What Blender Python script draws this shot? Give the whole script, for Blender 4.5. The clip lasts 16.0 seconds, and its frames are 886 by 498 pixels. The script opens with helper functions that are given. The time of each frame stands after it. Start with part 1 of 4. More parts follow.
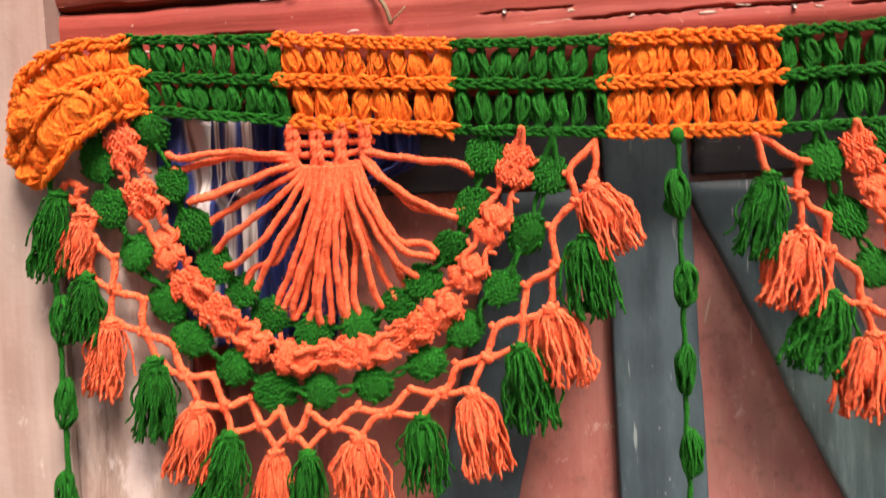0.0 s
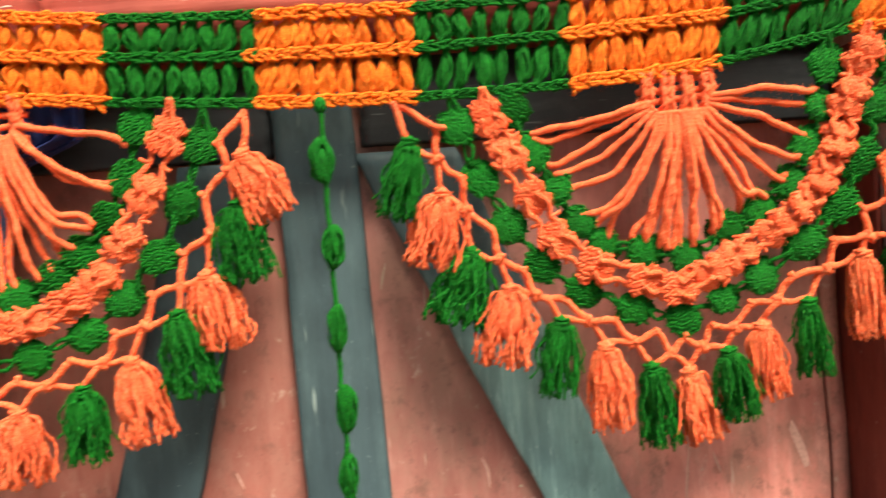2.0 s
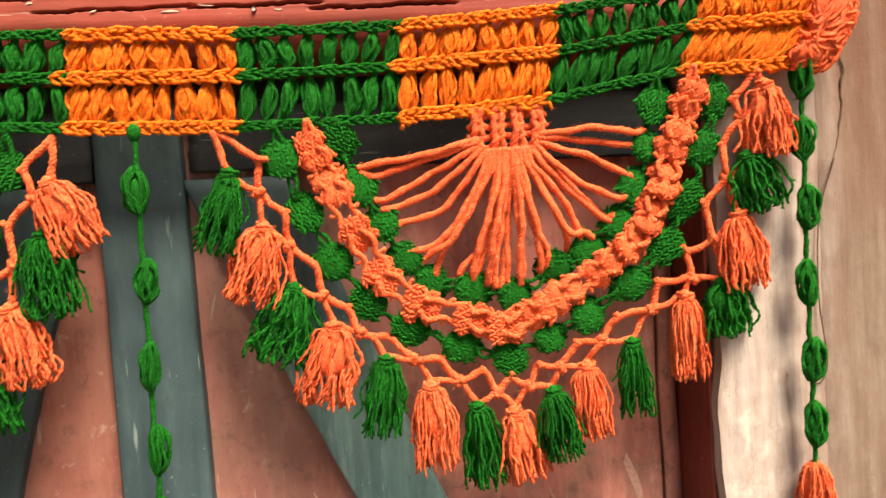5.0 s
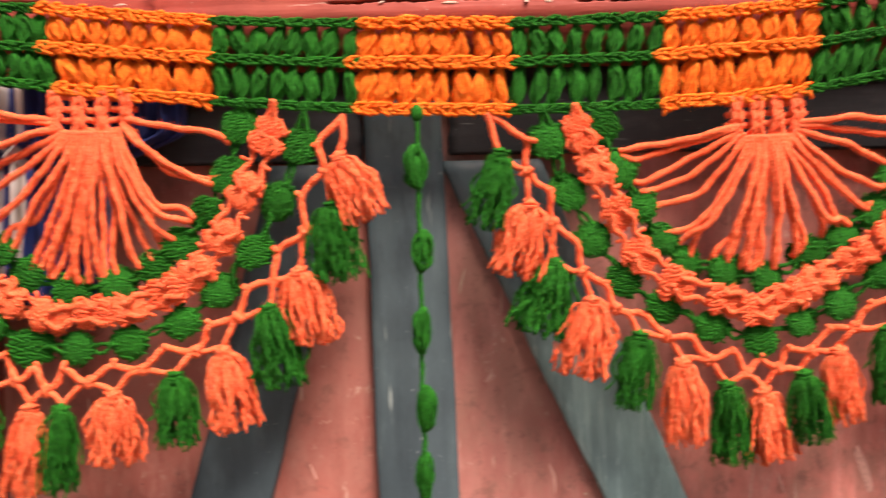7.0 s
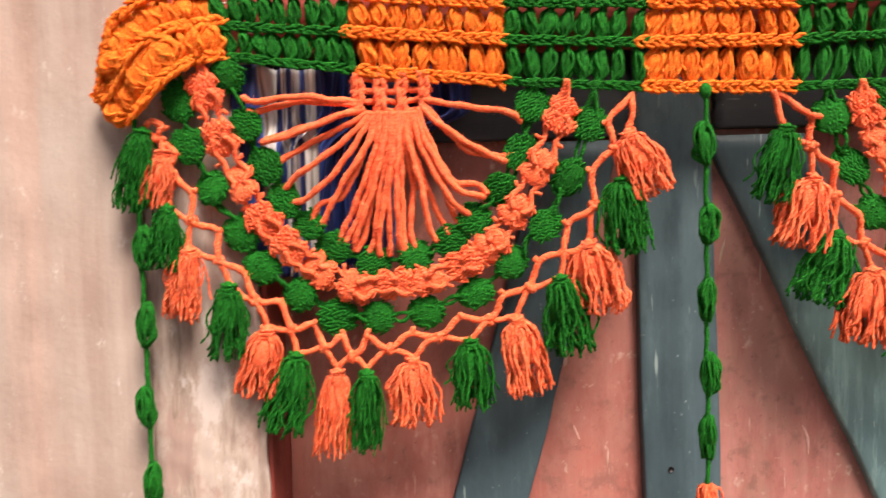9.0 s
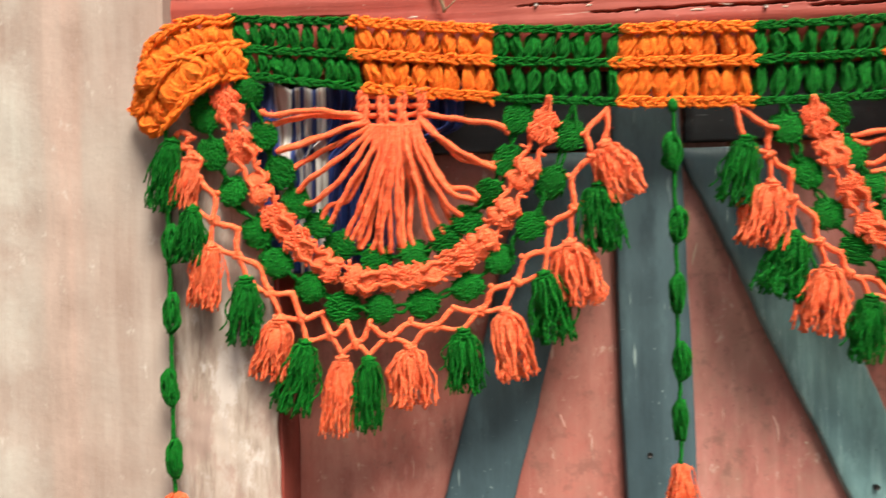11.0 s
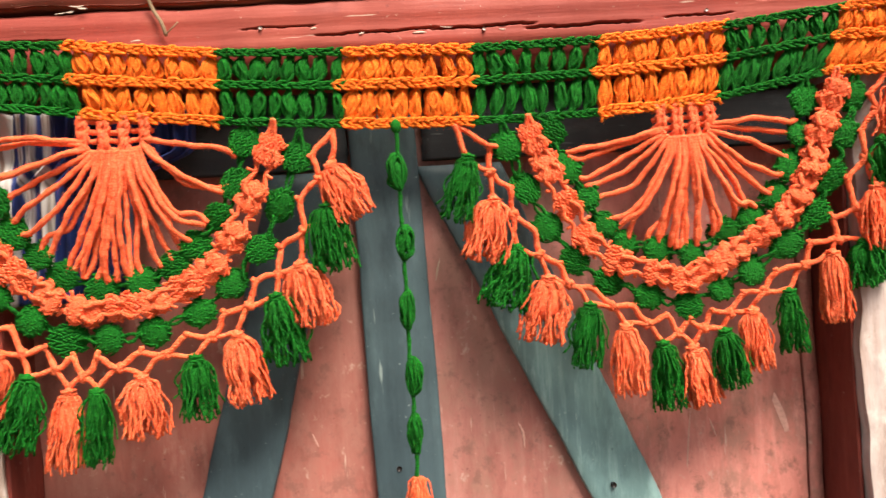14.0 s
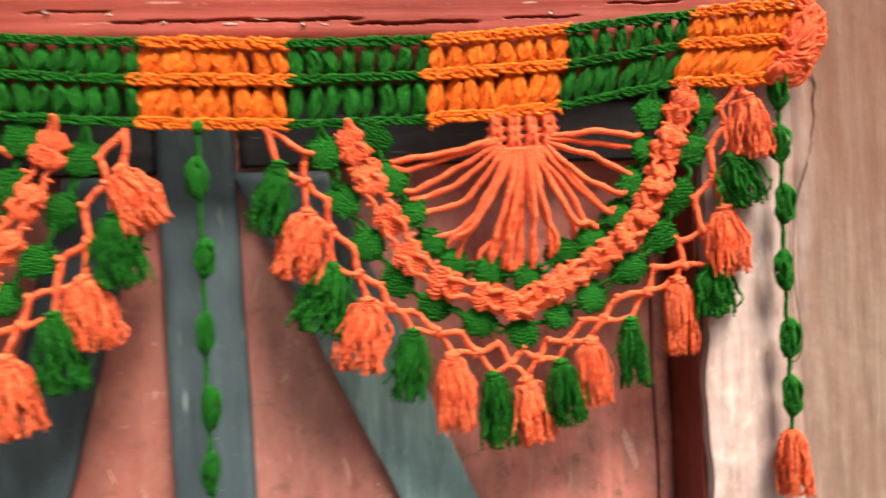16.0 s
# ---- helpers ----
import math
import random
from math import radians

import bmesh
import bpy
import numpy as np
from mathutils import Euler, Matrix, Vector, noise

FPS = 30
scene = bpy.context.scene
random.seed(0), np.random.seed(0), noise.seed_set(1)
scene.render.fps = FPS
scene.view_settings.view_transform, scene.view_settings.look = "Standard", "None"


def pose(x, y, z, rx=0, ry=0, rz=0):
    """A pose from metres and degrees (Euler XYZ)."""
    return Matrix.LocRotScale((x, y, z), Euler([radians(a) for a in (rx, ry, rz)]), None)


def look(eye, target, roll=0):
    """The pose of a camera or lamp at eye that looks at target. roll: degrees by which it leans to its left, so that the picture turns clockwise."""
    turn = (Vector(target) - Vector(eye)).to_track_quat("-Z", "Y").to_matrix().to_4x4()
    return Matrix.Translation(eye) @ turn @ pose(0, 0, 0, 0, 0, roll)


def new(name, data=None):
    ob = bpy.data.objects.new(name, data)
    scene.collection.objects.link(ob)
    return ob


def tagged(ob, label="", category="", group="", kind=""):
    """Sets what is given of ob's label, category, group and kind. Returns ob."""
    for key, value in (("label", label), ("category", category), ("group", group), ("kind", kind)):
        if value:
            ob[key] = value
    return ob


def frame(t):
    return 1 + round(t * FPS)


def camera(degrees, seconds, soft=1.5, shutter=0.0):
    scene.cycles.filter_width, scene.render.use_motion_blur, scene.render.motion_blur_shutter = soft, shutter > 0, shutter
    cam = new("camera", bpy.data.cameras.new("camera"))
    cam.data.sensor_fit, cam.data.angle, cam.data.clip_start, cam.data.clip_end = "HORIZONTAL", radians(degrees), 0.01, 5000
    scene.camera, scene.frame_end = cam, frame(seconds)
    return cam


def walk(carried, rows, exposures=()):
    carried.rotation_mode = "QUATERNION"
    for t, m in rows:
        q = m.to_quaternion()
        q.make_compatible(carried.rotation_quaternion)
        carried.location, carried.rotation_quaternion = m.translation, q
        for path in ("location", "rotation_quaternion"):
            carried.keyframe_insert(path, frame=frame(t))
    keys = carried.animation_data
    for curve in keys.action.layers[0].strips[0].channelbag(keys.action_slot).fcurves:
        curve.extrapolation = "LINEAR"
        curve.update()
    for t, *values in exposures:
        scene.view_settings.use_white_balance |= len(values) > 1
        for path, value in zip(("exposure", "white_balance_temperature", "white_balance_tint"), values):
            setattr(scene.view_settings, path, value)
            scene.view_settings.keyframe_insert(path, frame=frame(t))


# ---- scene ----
cam = camera(60.0, 16.0, soft=1.35, shutter=0.7)
PATH = [
    (0, (-0.122, -0.508, 1.917), (-0.281, 1.485, 1.839), -2.7),
    (0.5, (-0.105, -0.529, 1.886), (-0.271, 1.461, 1.79), -3.2),
    (1, (-0.045, -0.533, 1.856), (-0.215, 1.459, 1.815), -2.6),
    (1.5, (-0.006, -0.531, 1.87), (-0.06, 1.467, 1.802), -3.0),
    (2, (0.05, -0.524, 1.87), (0.112, 1.475, 1.834), -4.3),
    (2.5, (0.077, -0.518, 1.879), (0.147, 1.48, 1.864), -4.4),
    (3, (0.091, -0.514, 1.896), (0.218, 1.481, 1.935), -3.7),
    (3.5, (0.115, -0.517, 1.895), (0.313, 1.472, 1.974), -3.6),
    (3.7, (0.118, -0.519, 1.898), (0.334, 1.469, 1.946), -3.7),
    (4.4, (0.134, -0.519, 1.899), (0.374, 1.467, 1.889), -3.6),
    (5.1, (0.131, -0.516, 1.896), (0.329, 1.472, 1.818), -3.1),
    (5.8, (0.1, -0.521, 1.894), (0.256, 1.471, 1.816), -2.7),
    (6, (0.087, -0.525, 1.893), (0.243, 1.468, 1.837), -2.7),
    (6.5, (0.05, -0.534, 1.895), (0.181, 1.461, 1.87), -2.2),
    (7, (0.006, -0.538, 1.877), (0.01, 1.462, 1.846), -1.3),
    (7.5, (-0.051, -0.538, 1.877), (-0.066, 1.462, 1.854), -2.4),
    (8, (-0.114, -0.544, 1.882), (-0.131, 1.456, 1.884), -2.5),
    (8.5, (-0.162, -0.555, 1.882), (-0.225, 1.443, 1.852), -2.2),
    (8.7, (-0.168, -0.56, 1.892), (-0.229, 1.437, 1.793), -1.9),
    (9.4, (-0.196, -0.576, 1.886), (-0.296, 1.418, 1.748), -1.2),
    (10.1, (-0.203, -0.596, 1.862), (-0.342, 1.397, 1.778), -0.8),
    (10.8, (-0.178, -0.62, 1.854), (-0.308, 1.375, 1.825), -1.2),
    (11, (-0.162, -0.63, 1.857), (-0.271, 1.367, 1.844), -1.5),
    (11.5, (-0.139, -0.64, 1.864), (-0.23, 1.358, 1.85), -2.3),
    (12, (-0.102, -0.638, 1.866), (-0.135, 1.361, 1.862), -2.7),
    (12.5, (-0.076, -0.637, 1.866), (-0.064, 1.363, 1.843), -3.4),
    (13, (-0.049, -0.637, 1.864), (0.029, 1.361, 1.855), -3.6),
    (13.5, (-0.039, -0.634, 1.859), (0.069, 1.363, 1.863), -3.1),
    (14, (-0.016, -0.635, 1.862), (0.109, 1.361, 1.857), -3.6),
    (14.5, (0.007, -0.631, 1.858), (0.15, 1.364, 1.848), -3.6),
    (15, (0.037, -0.627, 1.867), (0.213, 1.365, 1.877), -2.8),
    (15.5, (0.055, -0.62, 1.871), (0.229, 1.372, 1.874), -3.2),
    (16, (0.101, -0.583, 1.865), (0.332, 1.404, 1.873), -2.3),
]
# the clip's own drift in brightness and white balance
TONE = [(0, -0.10, 6900, 22), (1, 0.05, 6900, 2), (2, 0.17, 6900, 0), (3, 0.0, 7150, 15), (3.7, 0.0, 7350, 13), (5.8, 0.0, 7450, -2), (6.2, 0.0, 7450, 0), (7, -0.02, 7300, 26),
        (8, -0.04, 6950, 23), (8.7, -0.03, 6800, 16), (10.8, -0.05, 6400, 4), (12, 0.02, 6650, -12), (13, 0.05, 6600, 0), (14, 0.06, 6700, 7), (16, -0.02, 6950, 12)]
walk(cam, [(t, look(eye, target, roll)) for t, eye, target, roll in PATH], [(t, 1.62 + e, k, n) for t, e, k, n in TONE])

# ---- world, sun, exposure ----
world = bpy.data.worlds.new("sky")
scene.world = world
world.use_nodes = True
wn, wl = world.node_tree.nodes, world.node_tree.links
sky = wn.new("ShaderNodeTexSky")
sky.sky_type = "NISHITA"
sky.sun_disc = False
SUN_ELEV, SUN_AZ = 57.0, 26.0          # degrees above the horizon; to the right of straight ahead of the door
sky.sun_elevation, sky.sun_rotation = radians(SUN_ELEV), radians(180 - SUN_AZ)
sky.dust_density = 4.0
wl.new(sky.outputs[0], wn["Background"].inputs[0])
wn["Background"].inputs[1].default_value = 0.038
sun = new("sun", bpy.data.lights.new("sun", "SUN"))
sun.data.energy, sun.data.angle, sun.data.color = 3.9, radians(26), (1.0, 0.91, 0.81)
a, e = radians(SUN_AZ), radians(SUN_ELEV)
sun.matrix_world = look((3 * math.sin(a), -3 * math.cos(a), 2 + 3 * math.tan(e)), (0, 0, 2))


# ---- materials ----
def material(name, rough=0.8):
    m = bpy.data.materials.new(name)
    m.use_nodes = True
    n, l = m.node_tree.nodes, m.node_tree.links
    b = n["Principled BSDF"]
    b.inputs["Roughness"].default_value = rough
    b.inputs["Specular IOR Level"].default_value = 0.3
    return m, n, l, b


def coords(n, l, scale=(1, 1, 1), kind="Object"):
    c, mp = n.new("ShaderNodeTexCoord"), n.new("ShaderNodeMapping")
    mp.inputs["Scale"].default_value = scale
    l.new(c.outputs[kind], mp.inputs[0])
    return mp.outputs[0]


def noise_tex(n, l, vec, scale, detail=5.0, rough=0.6):
    t = n.new("ShaderNodeTexNoise")
    t.inputs["Scale"].default_value, t.inputs["Detail"].default_value, t.inputs["Roughness"].default_value = scale, detail, rough
    l.new(vec, t.inputs["Vector"])
    return t.outputs["Fac"]


def ramp(n, l, fac, stops):
    r = n.new("ShaderNodeValToRGB")
    while len(r.color_ramp.elements) < len(stops):
        r.color_ramp.elements.new(0.5)
    for el, (p, c) in zip(r.color_ramp.elements, stops):
        el.position, el.color = p, (*c, 1) if len(c) == 3 else c
    l.new(fac, r.inputs[0])
    return r.outputs[0]


def mix(n, l, fac, a, b, kind="MIX"):
    m = n.new("ShaderNodeMix")
    m.data_type, m.blend_type = "RGBA", kind
    for sock, v in ((0, fac), (6, a), (7, b)):
        if isinstance(v, (int, float)):
            m.inputs[sock].default_value = v
        elif isinstance(v, tuple):
            m.inputs[sock].default_value = (*v, 1)
        else:
            l.new(v, m.inputs[sock])
    return m.outputs[2]


def bump(n, l, b, height, strength=0.4, dist=0.001, before=None):
    u = n.new("ShaderNodeBump")
    u.inputs["Strength"].default_value, u.inputs["Distance"].default_value = strength, dist
    l.new(height, u.inputs["Height"])
    if before is not None:
        l.new(before, u.inputs["Normal"])
    l.new(u.outputs[0], b.inputs["Normal"])
    return u.outputs[0]


def yarn_mat(name, dark, mid, light):
    m, n, l, b = material(name, 0.85)
    v = coords(n, l)
    fine = noise_tex(n, l, v, 800, 4, 0.7)
    soft = noise_tex(n, l, v, 70, 3)
    c = ramp(n, l, fine, [(0.34, dark), (0.5, mid), (0.66, light)])
    info = n.new("ShaderNodeObjectInfo")
    tone = ramp(n, l, info.outputs["Random"], [(0, (0.86, 0.86, 0.86)), (1, (1.0, 1.0, 1.0))])
    tone2 = ramp(n, l, soft, [(0.3, (0.85, 0.85, 0.85)), (0.7, (1, 1, 1))])
    c = mix(n, l, 1.0, mix(n, l, 1.0, c, tone, "MULTIPLY"), tone2, "MULTIPLY")
    l.new(c, b.inputs["Base Color"])
    b.inputs["Sheen Weight"].default_value = 0.10
    b.inputs["Subsurface Weight"].default_value = 0.45
    b.inputs["Subsurface Radius"].default_value = (1.0, 0.5, 0.3)
    b.inputs["Subsurface Scale"].default_value = 0.002
    b.inputs["Sheen Roughness"].default_value = 0.5
    b.inputs["Sheen Tint"].default_value = (*light, 1)
    b.inputs["Specular IOR Level"].default_value = 0.15
    u = bump(n, l, b, noise_tex(n, l, coords(n, l), 700, 4, 0.75), 0.8, 0.0013)
    bump(n, l, b, noise_tex(n, l, coords(n, l), 1900, 2), 0.6, 0.0006, u)
    return m


ORANGE = yarn_mat("orange_yarn", (0.60, 0.072, 0.007), (0.92, 0.175, 0.014), (0.98, 0.29, 0.042))
CORAL = yarn_mat("coral_yarn", (0.70, 0.078, 0.030), (0.97, 0.148, 0.056), (1.0, 0.25, 0.115))
GREEN = yarn_mat("green_yarn", (0.001, 0.045, 0.003), (0.003, 0.112, 0.006), (0.014, 0.20, 0.018))


def painted_wood(name, base, dark, pale, worn, rough=0.55, grain=(60, 60, 4), wear=0.68, streak=0.6, dirt=None, axis_tint=None):
    """Old paint on wood: long grain, blotches, pale scuffs and bare spots."""
    m, n, l, b = material(name, rough)
    g = noise_tex(n, l, coords(n, l, grain), 3.0, 8, 0.65)
    blot = noise_tex(n, l, coords(n, l, (1, 1, 0.7)), 9.0, 7, 0.65)
    big = noise_tex(n, l, coords(n, l, (1, 1, 0.6)), 3.0, 4, 0.6)
    fine = noise_tex(n, l, coords(n, l, (grain[0] * 3, grain[1] * 3, grain[2] * 3)), 4.0, 4, 0.7)
    speck = noise_tex(n, l, coords(n, l), 220, 3, 0.6)
    c = mix(n, l, ramp(n, l, blot, [(0.36, (0, 0, 0)), (0.66, (1, 1, 1))]), base, dark)
    c = mix(n, l, ramp(n, l, big, [(0.45, (0, 0, 0)), (0.75, (0.55, 0.55, 0.55))]), c, pale)
    c = mix(n, l, ramp(n, l, g, [(0.5, (0, 0, 0)), (0.8, (streak,) * 3)]), c, pale)
    spots = mix(n, l, 1.0, ramp(n, l, fine, [(wear, (0, 0, 0)), (wear + 0.05, (1, 1, 1))]), ramp(n, l, blot, [(0.45, (0, 0, 0)), (0.6, (1, 1, 1))]), "MULTIPLY")
    stain = noise_tex(n, l, coords(n, l, (1.6, 1.6, 0.5) if grain[0] > 10 else (0.5, 1.6, 1.6)), 26, 6, 0.7)
    c = mix(n, l, ramp(n, l, stain, [(0.34, (0.75, 0.75, 0.75)), (0.48, (0, 0, 0))]), c, dark)
    c = mix(n, l, ramp(n, l, stain, [(0.56, (0, 0, 0)), (0.72, (0.6, 0.6, 0.6))]), c, pale)
    scr = noise_tex(n, l, coords(n, l, (150, 150, 14) if grain[0] > 10 else (14, 150, 150)), 1.0, 3, 0.5)
    if axis_tint:                     # a tint along one axis, ragged border; on the door it paints in light
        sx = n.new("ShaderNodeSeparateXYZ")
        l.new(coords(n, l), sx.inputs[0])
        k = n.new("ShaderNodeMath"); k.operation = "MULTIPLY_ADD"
        l.new(big, k.inputs[0]); k.inputs[1].default_value = 0.12; l.new(sx.outputs[axis_tint[3]], k.inputs[2])
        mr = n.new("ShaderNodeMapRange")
        mr.inputs["From Min"].default_value, mr.inputs["From Max"].default_value = axis_tint[0] + 0.06, axis_tint[1] + 0.06
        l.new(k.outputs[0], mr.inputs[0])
        c = mix(n, l, 1.0, c, mix(n, l, mr.outputs[0], (1.0, 1.0, 1.0), axis_tint[2]), "MULTIPLY")
    if dirt:
        d1 = noise_tex(n, l, coords(n, l, (1.2, 1.2, 0.7)), 20, 8, 0.72)
        d2 = noise_tex(n, l, coords(n, l, (1, 1, 0.8)), 60, 6, 0.7)
        c = mix(n, l, ramp(n, l, d1, [(0.46, (0, 0, 0)), (0.62, (0.8, 0.8, 0.8))]), c, dirt)
        c = mix(n, l, ramp(n, l, d2, [(0.36, (0.65, 0.65, 0.65)), (0.46, (0, 0, 0))]), c, tuple(0.62 * x for x in dirt))
        c = mix(n, l, ramp(n, l, d2, [(0.62, (0, 0, 0)), (0.70, (0.5, 0.5, 0.5))]), c, worn)
    c = mix(n, l, ramp(n, l, scr, [(0.68, (0, 0, 0)), (0.72, (0.55, 0.55, 0.55))]), c, worn)
    c = mix(n, l, spots, c, worn)
    c = mix(n, l, ramp(n, l, speck, [(0.69, (0, 0, 0)), (0.76, (0.5, 0.5, 0.5))]), c, worn)
    c = mix(n, l, ramp(n, l, speck, [(0.26, (0.5, 0.5, 0.5)), (0.31, (0, 0, 0))]), c, tuple(0.4 * x for x in dark))
    l.new(c, b.inputs["Base Color"])
    r = ramp(n, l, blot, [(0.3, (rough - 0.12,) * 3), (0.8, (min(1, rough + 0.25),) * 3)])
    l.new(r, b.inputs["Roughness"])
    u = bump(n, l, b, g, 0.3, 0.0012)
    bump(n, l, b, blot, 0.35, 0.003, u)
    return m


DOOR_RED = painted_wood("door_red_paint", (0.345, 0.112, 0.090), (0.215, 0.069, 0.055), (0.45, 0.22, 0.185), (0.54, 0.40, 0.33), 0.5, (45, 45, 3), 0.74, 0.3, (0.29, 0.125, 0.100))
# worn red paint; extra light on the door's right is multiplied into its colour
DOOR_WORN_LIT = painted_wood("door_worn_lit_paint", (0.375, 0.145, 0.124), (0.235, 0.084, 0.070), (0.47, 0.255, 0.222), (0.50, 0.37, 0.31), 0.5, (45, 45, 3), 0.72, 0.4, (0.26, 0.132, 0.105), (0.11, 0.20, (1.54, 1.46, 1.44), 0))
LINTEL_RED = painted_wood("lintel_red_paint", (0.265, 0.038, 0.024), (0.185, 0.026, 0.018), (0.29, 0.066, 0.042), (0.50, 0.40, 0.32), 0.6, (4, 60, 60), 0.76, 0.25)
LINTEL_TOP = painted_wood("peeling_lintel_paint", (0.26, 0.055, 0.034), (0.17, 0.034, 0.022), (0.38, 0.17, 0.115), (0.52, 0.40, 0.30), 0.65, (4, 60, 60), 0.66, 0.5)
REVEAL_RED = painted_wood("reveal_red_paint", (0.19, 0.030, 0.021), (0.11, 0.018, 0.014), (0.24, 0.06, 0.04), (0.45, 0.35, 0.3), 0.55)
BLUE_GREY = painted_wood("blue_grey_paint", (0.047, 0.076, 0.090), (0.029, 0.048, 0.058), (0.078, 0.122, 0.132), (0.32, 0.40, 0.38), 0.55, (40, 40, 2), 0.76, 0.35)
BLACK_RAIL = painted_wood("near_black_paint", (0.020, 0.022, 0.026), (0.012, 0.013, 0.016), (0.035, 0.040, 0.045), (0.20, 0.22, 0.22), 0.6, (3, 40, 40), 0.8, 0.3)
# worn teal below about z = 1.8, the same colour multiplied darker above
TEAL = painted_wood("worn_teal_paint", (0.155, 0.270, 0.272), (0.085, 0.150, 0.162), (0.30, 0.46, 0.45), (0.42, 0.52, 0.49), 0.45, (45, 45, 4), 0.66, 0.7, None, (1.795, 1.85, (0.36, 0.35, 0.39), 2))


def jamb_mat(name, shift=0.0):
    """Whitewash worn down to grey-brown wood along the grain."""
    m, n, l, b = material(name, 0.85)
    g = noise_tex(n, l, coords(n, l, (42, 42, 5)), 2.0, 10, 0.75)
    g2 = noise_tex(n, l, coords(n, l, (25, 25, 2.0)), 2.0, 5, 0.6)
    sp = noise_tex(n, l, coords(n, l, (1, 1, 0.4)), 120, 4, 0.7)
    c = ramp(n, l, g, [(0.30 - shift, (0.13, 0.085, 0.062)), (0.42 - shift, (0.26, 0.19, 0.155)), (0.52 - shift, (0.37, 0.295, 0.25)), (0.66 - shift, (0.38, 0.31, 0.28))])
    c = mix(n, l, ramp(n, l, g2, [(0.42, (0, 0, 0)), (0.7, (0.6, 0.6, 0.6))]), c, (0.36, 0.285, 0.25))
    bl = noise_tex(n, l, coords(n, l, (1, 1, 0.5)), 30, 6, 0.7)
    c = mix(n, l, ramp(n, l, bl, [(0.42, (0.85, 0.85, 0.85)), (0.50, (0, 0, 0))]), c, (0.29, 0.195, 0.165))
    c = mix(n, l, ramp(n, l, bl, [(0.56, (0, 0, 0)), (0.62, (0.85, 0.85, 0.85))]), c, (0.46, 0.39, 0.36))
    c = mix(n, l, ramp(n, l, sp, [(0.70, (0, 0, 0)), (0.75, (0.7, 0.7, 0.7))]), c, (0.25, 0.13, 0.09))
    l.new(c, b.inputs["Base Color"])
    u = bump(n, l, b, g, 0.45, 0.0016)
    bump(n, l, b, sp, 0.3, 0.001, u)
    return m


def plaster_mat(name):
    """Limewashed plaster: cream, with pink and blue vertical streaks of older coats."""
    m, n, l, b = material(name, 0.9)
    v = coords(n, l)
    st = noise_tex(n, l, coords(n, l, (14, 14, 1.0)), 2.2, 7, 0.65)
    bl = noise_tex(n, l, v, 9, 6, 0.65)
    fine = noise_tex(n, l, v, 160, 5, 0.7)
    c = ramp(n, l, st, [(0.3, (0.212, 0.140, 0.112)), (0.5, (0.27, 0.195, 0.163)), (0.7, (0.33, 0.26, 0.225))])
    c = mix(n, l, ramp(n, l, bl, [(0.4, (0, 0, 0)), (0.75, (0.7, 0.7, 0.7))]), c, (0.34, 0.285, 0.25))
    sep = n.new("ShaderNodeSeparateXYZ")
    l.new(v, sep.inputs[0])
    wob = n.new("ShaderNodeMath")
    wob.operation = "MULTIPLY_ADD"
    l.new(st, wob.inputs[0])
    wob.inputs[1].default_value = 0.09
    l.new(sep.outputs[0], wob.inputs[2])

    def streak(centre, width, col, top):
        nonlocal c
        d = n.new("ShaderNodeMath"); d.operation = "SUBTRACT"; l.new(wob.outputs[0], d.inputs[0]); d.inputs[1].default_value = centre
        k = n.new("ShaderNodeMath"); k.operation = "ABSOLUTE"; l.new(d.outputs[0], k.inputs[0])
        s = n.new("ShaderNodeMath"); s.operation = "MULTIPLY"; l.new(k.outputs[0], s.inputs[0]); s.inputs[1].default_value = 1 / width
        f = ramp(n, l, s.outputs[0], [(0, (top,) * 3), (1, (0, 0, 0))])
        f = mix(n, l, 1.0, f, ramp(n, l, bl, [(0.35, (0, 0, 0)), (0.6, (1, 1, 1))]), "MULTIPLY")
        c = mix(n, l, f, c, col)

    streak(-0.465, 0.022, (0.44, 0.27, 0.22), 0.45)
    streak(-0.53, 0.010, (0.33, 0.44, 0.46), 0.8)
    streak(-0.51, 0.03, (0.42, 0.395, 0.355), 0.6)
    pits = noise_tex(n, l, coords(n, l, (1, 1, 0.6)), 75, 6, 0.75)
    c = mix(n, l, ramp(n, l, pits, [(0.66, (0, 0, 0)), (0.72, (0.6, 0.6, 0.6))]), c, (0.16, 0.11, 0.085))
    c = mix(n, l, ramp(n, l, pits, [(0.30, (0.55, 0.55, 0.55)), (0.40, (0, 0, 0))]), c, (0.48, 0.43, 0.385))
    l.new(c, b.inputs["Base Color"])
    u = bump(n, l, b, bl, 0.4, 0.004)
    bump(n, l, b, fine, 0.3, 0.001, u)
    return m


JAMB = jamb_mat("worn_whitewashed_wood")


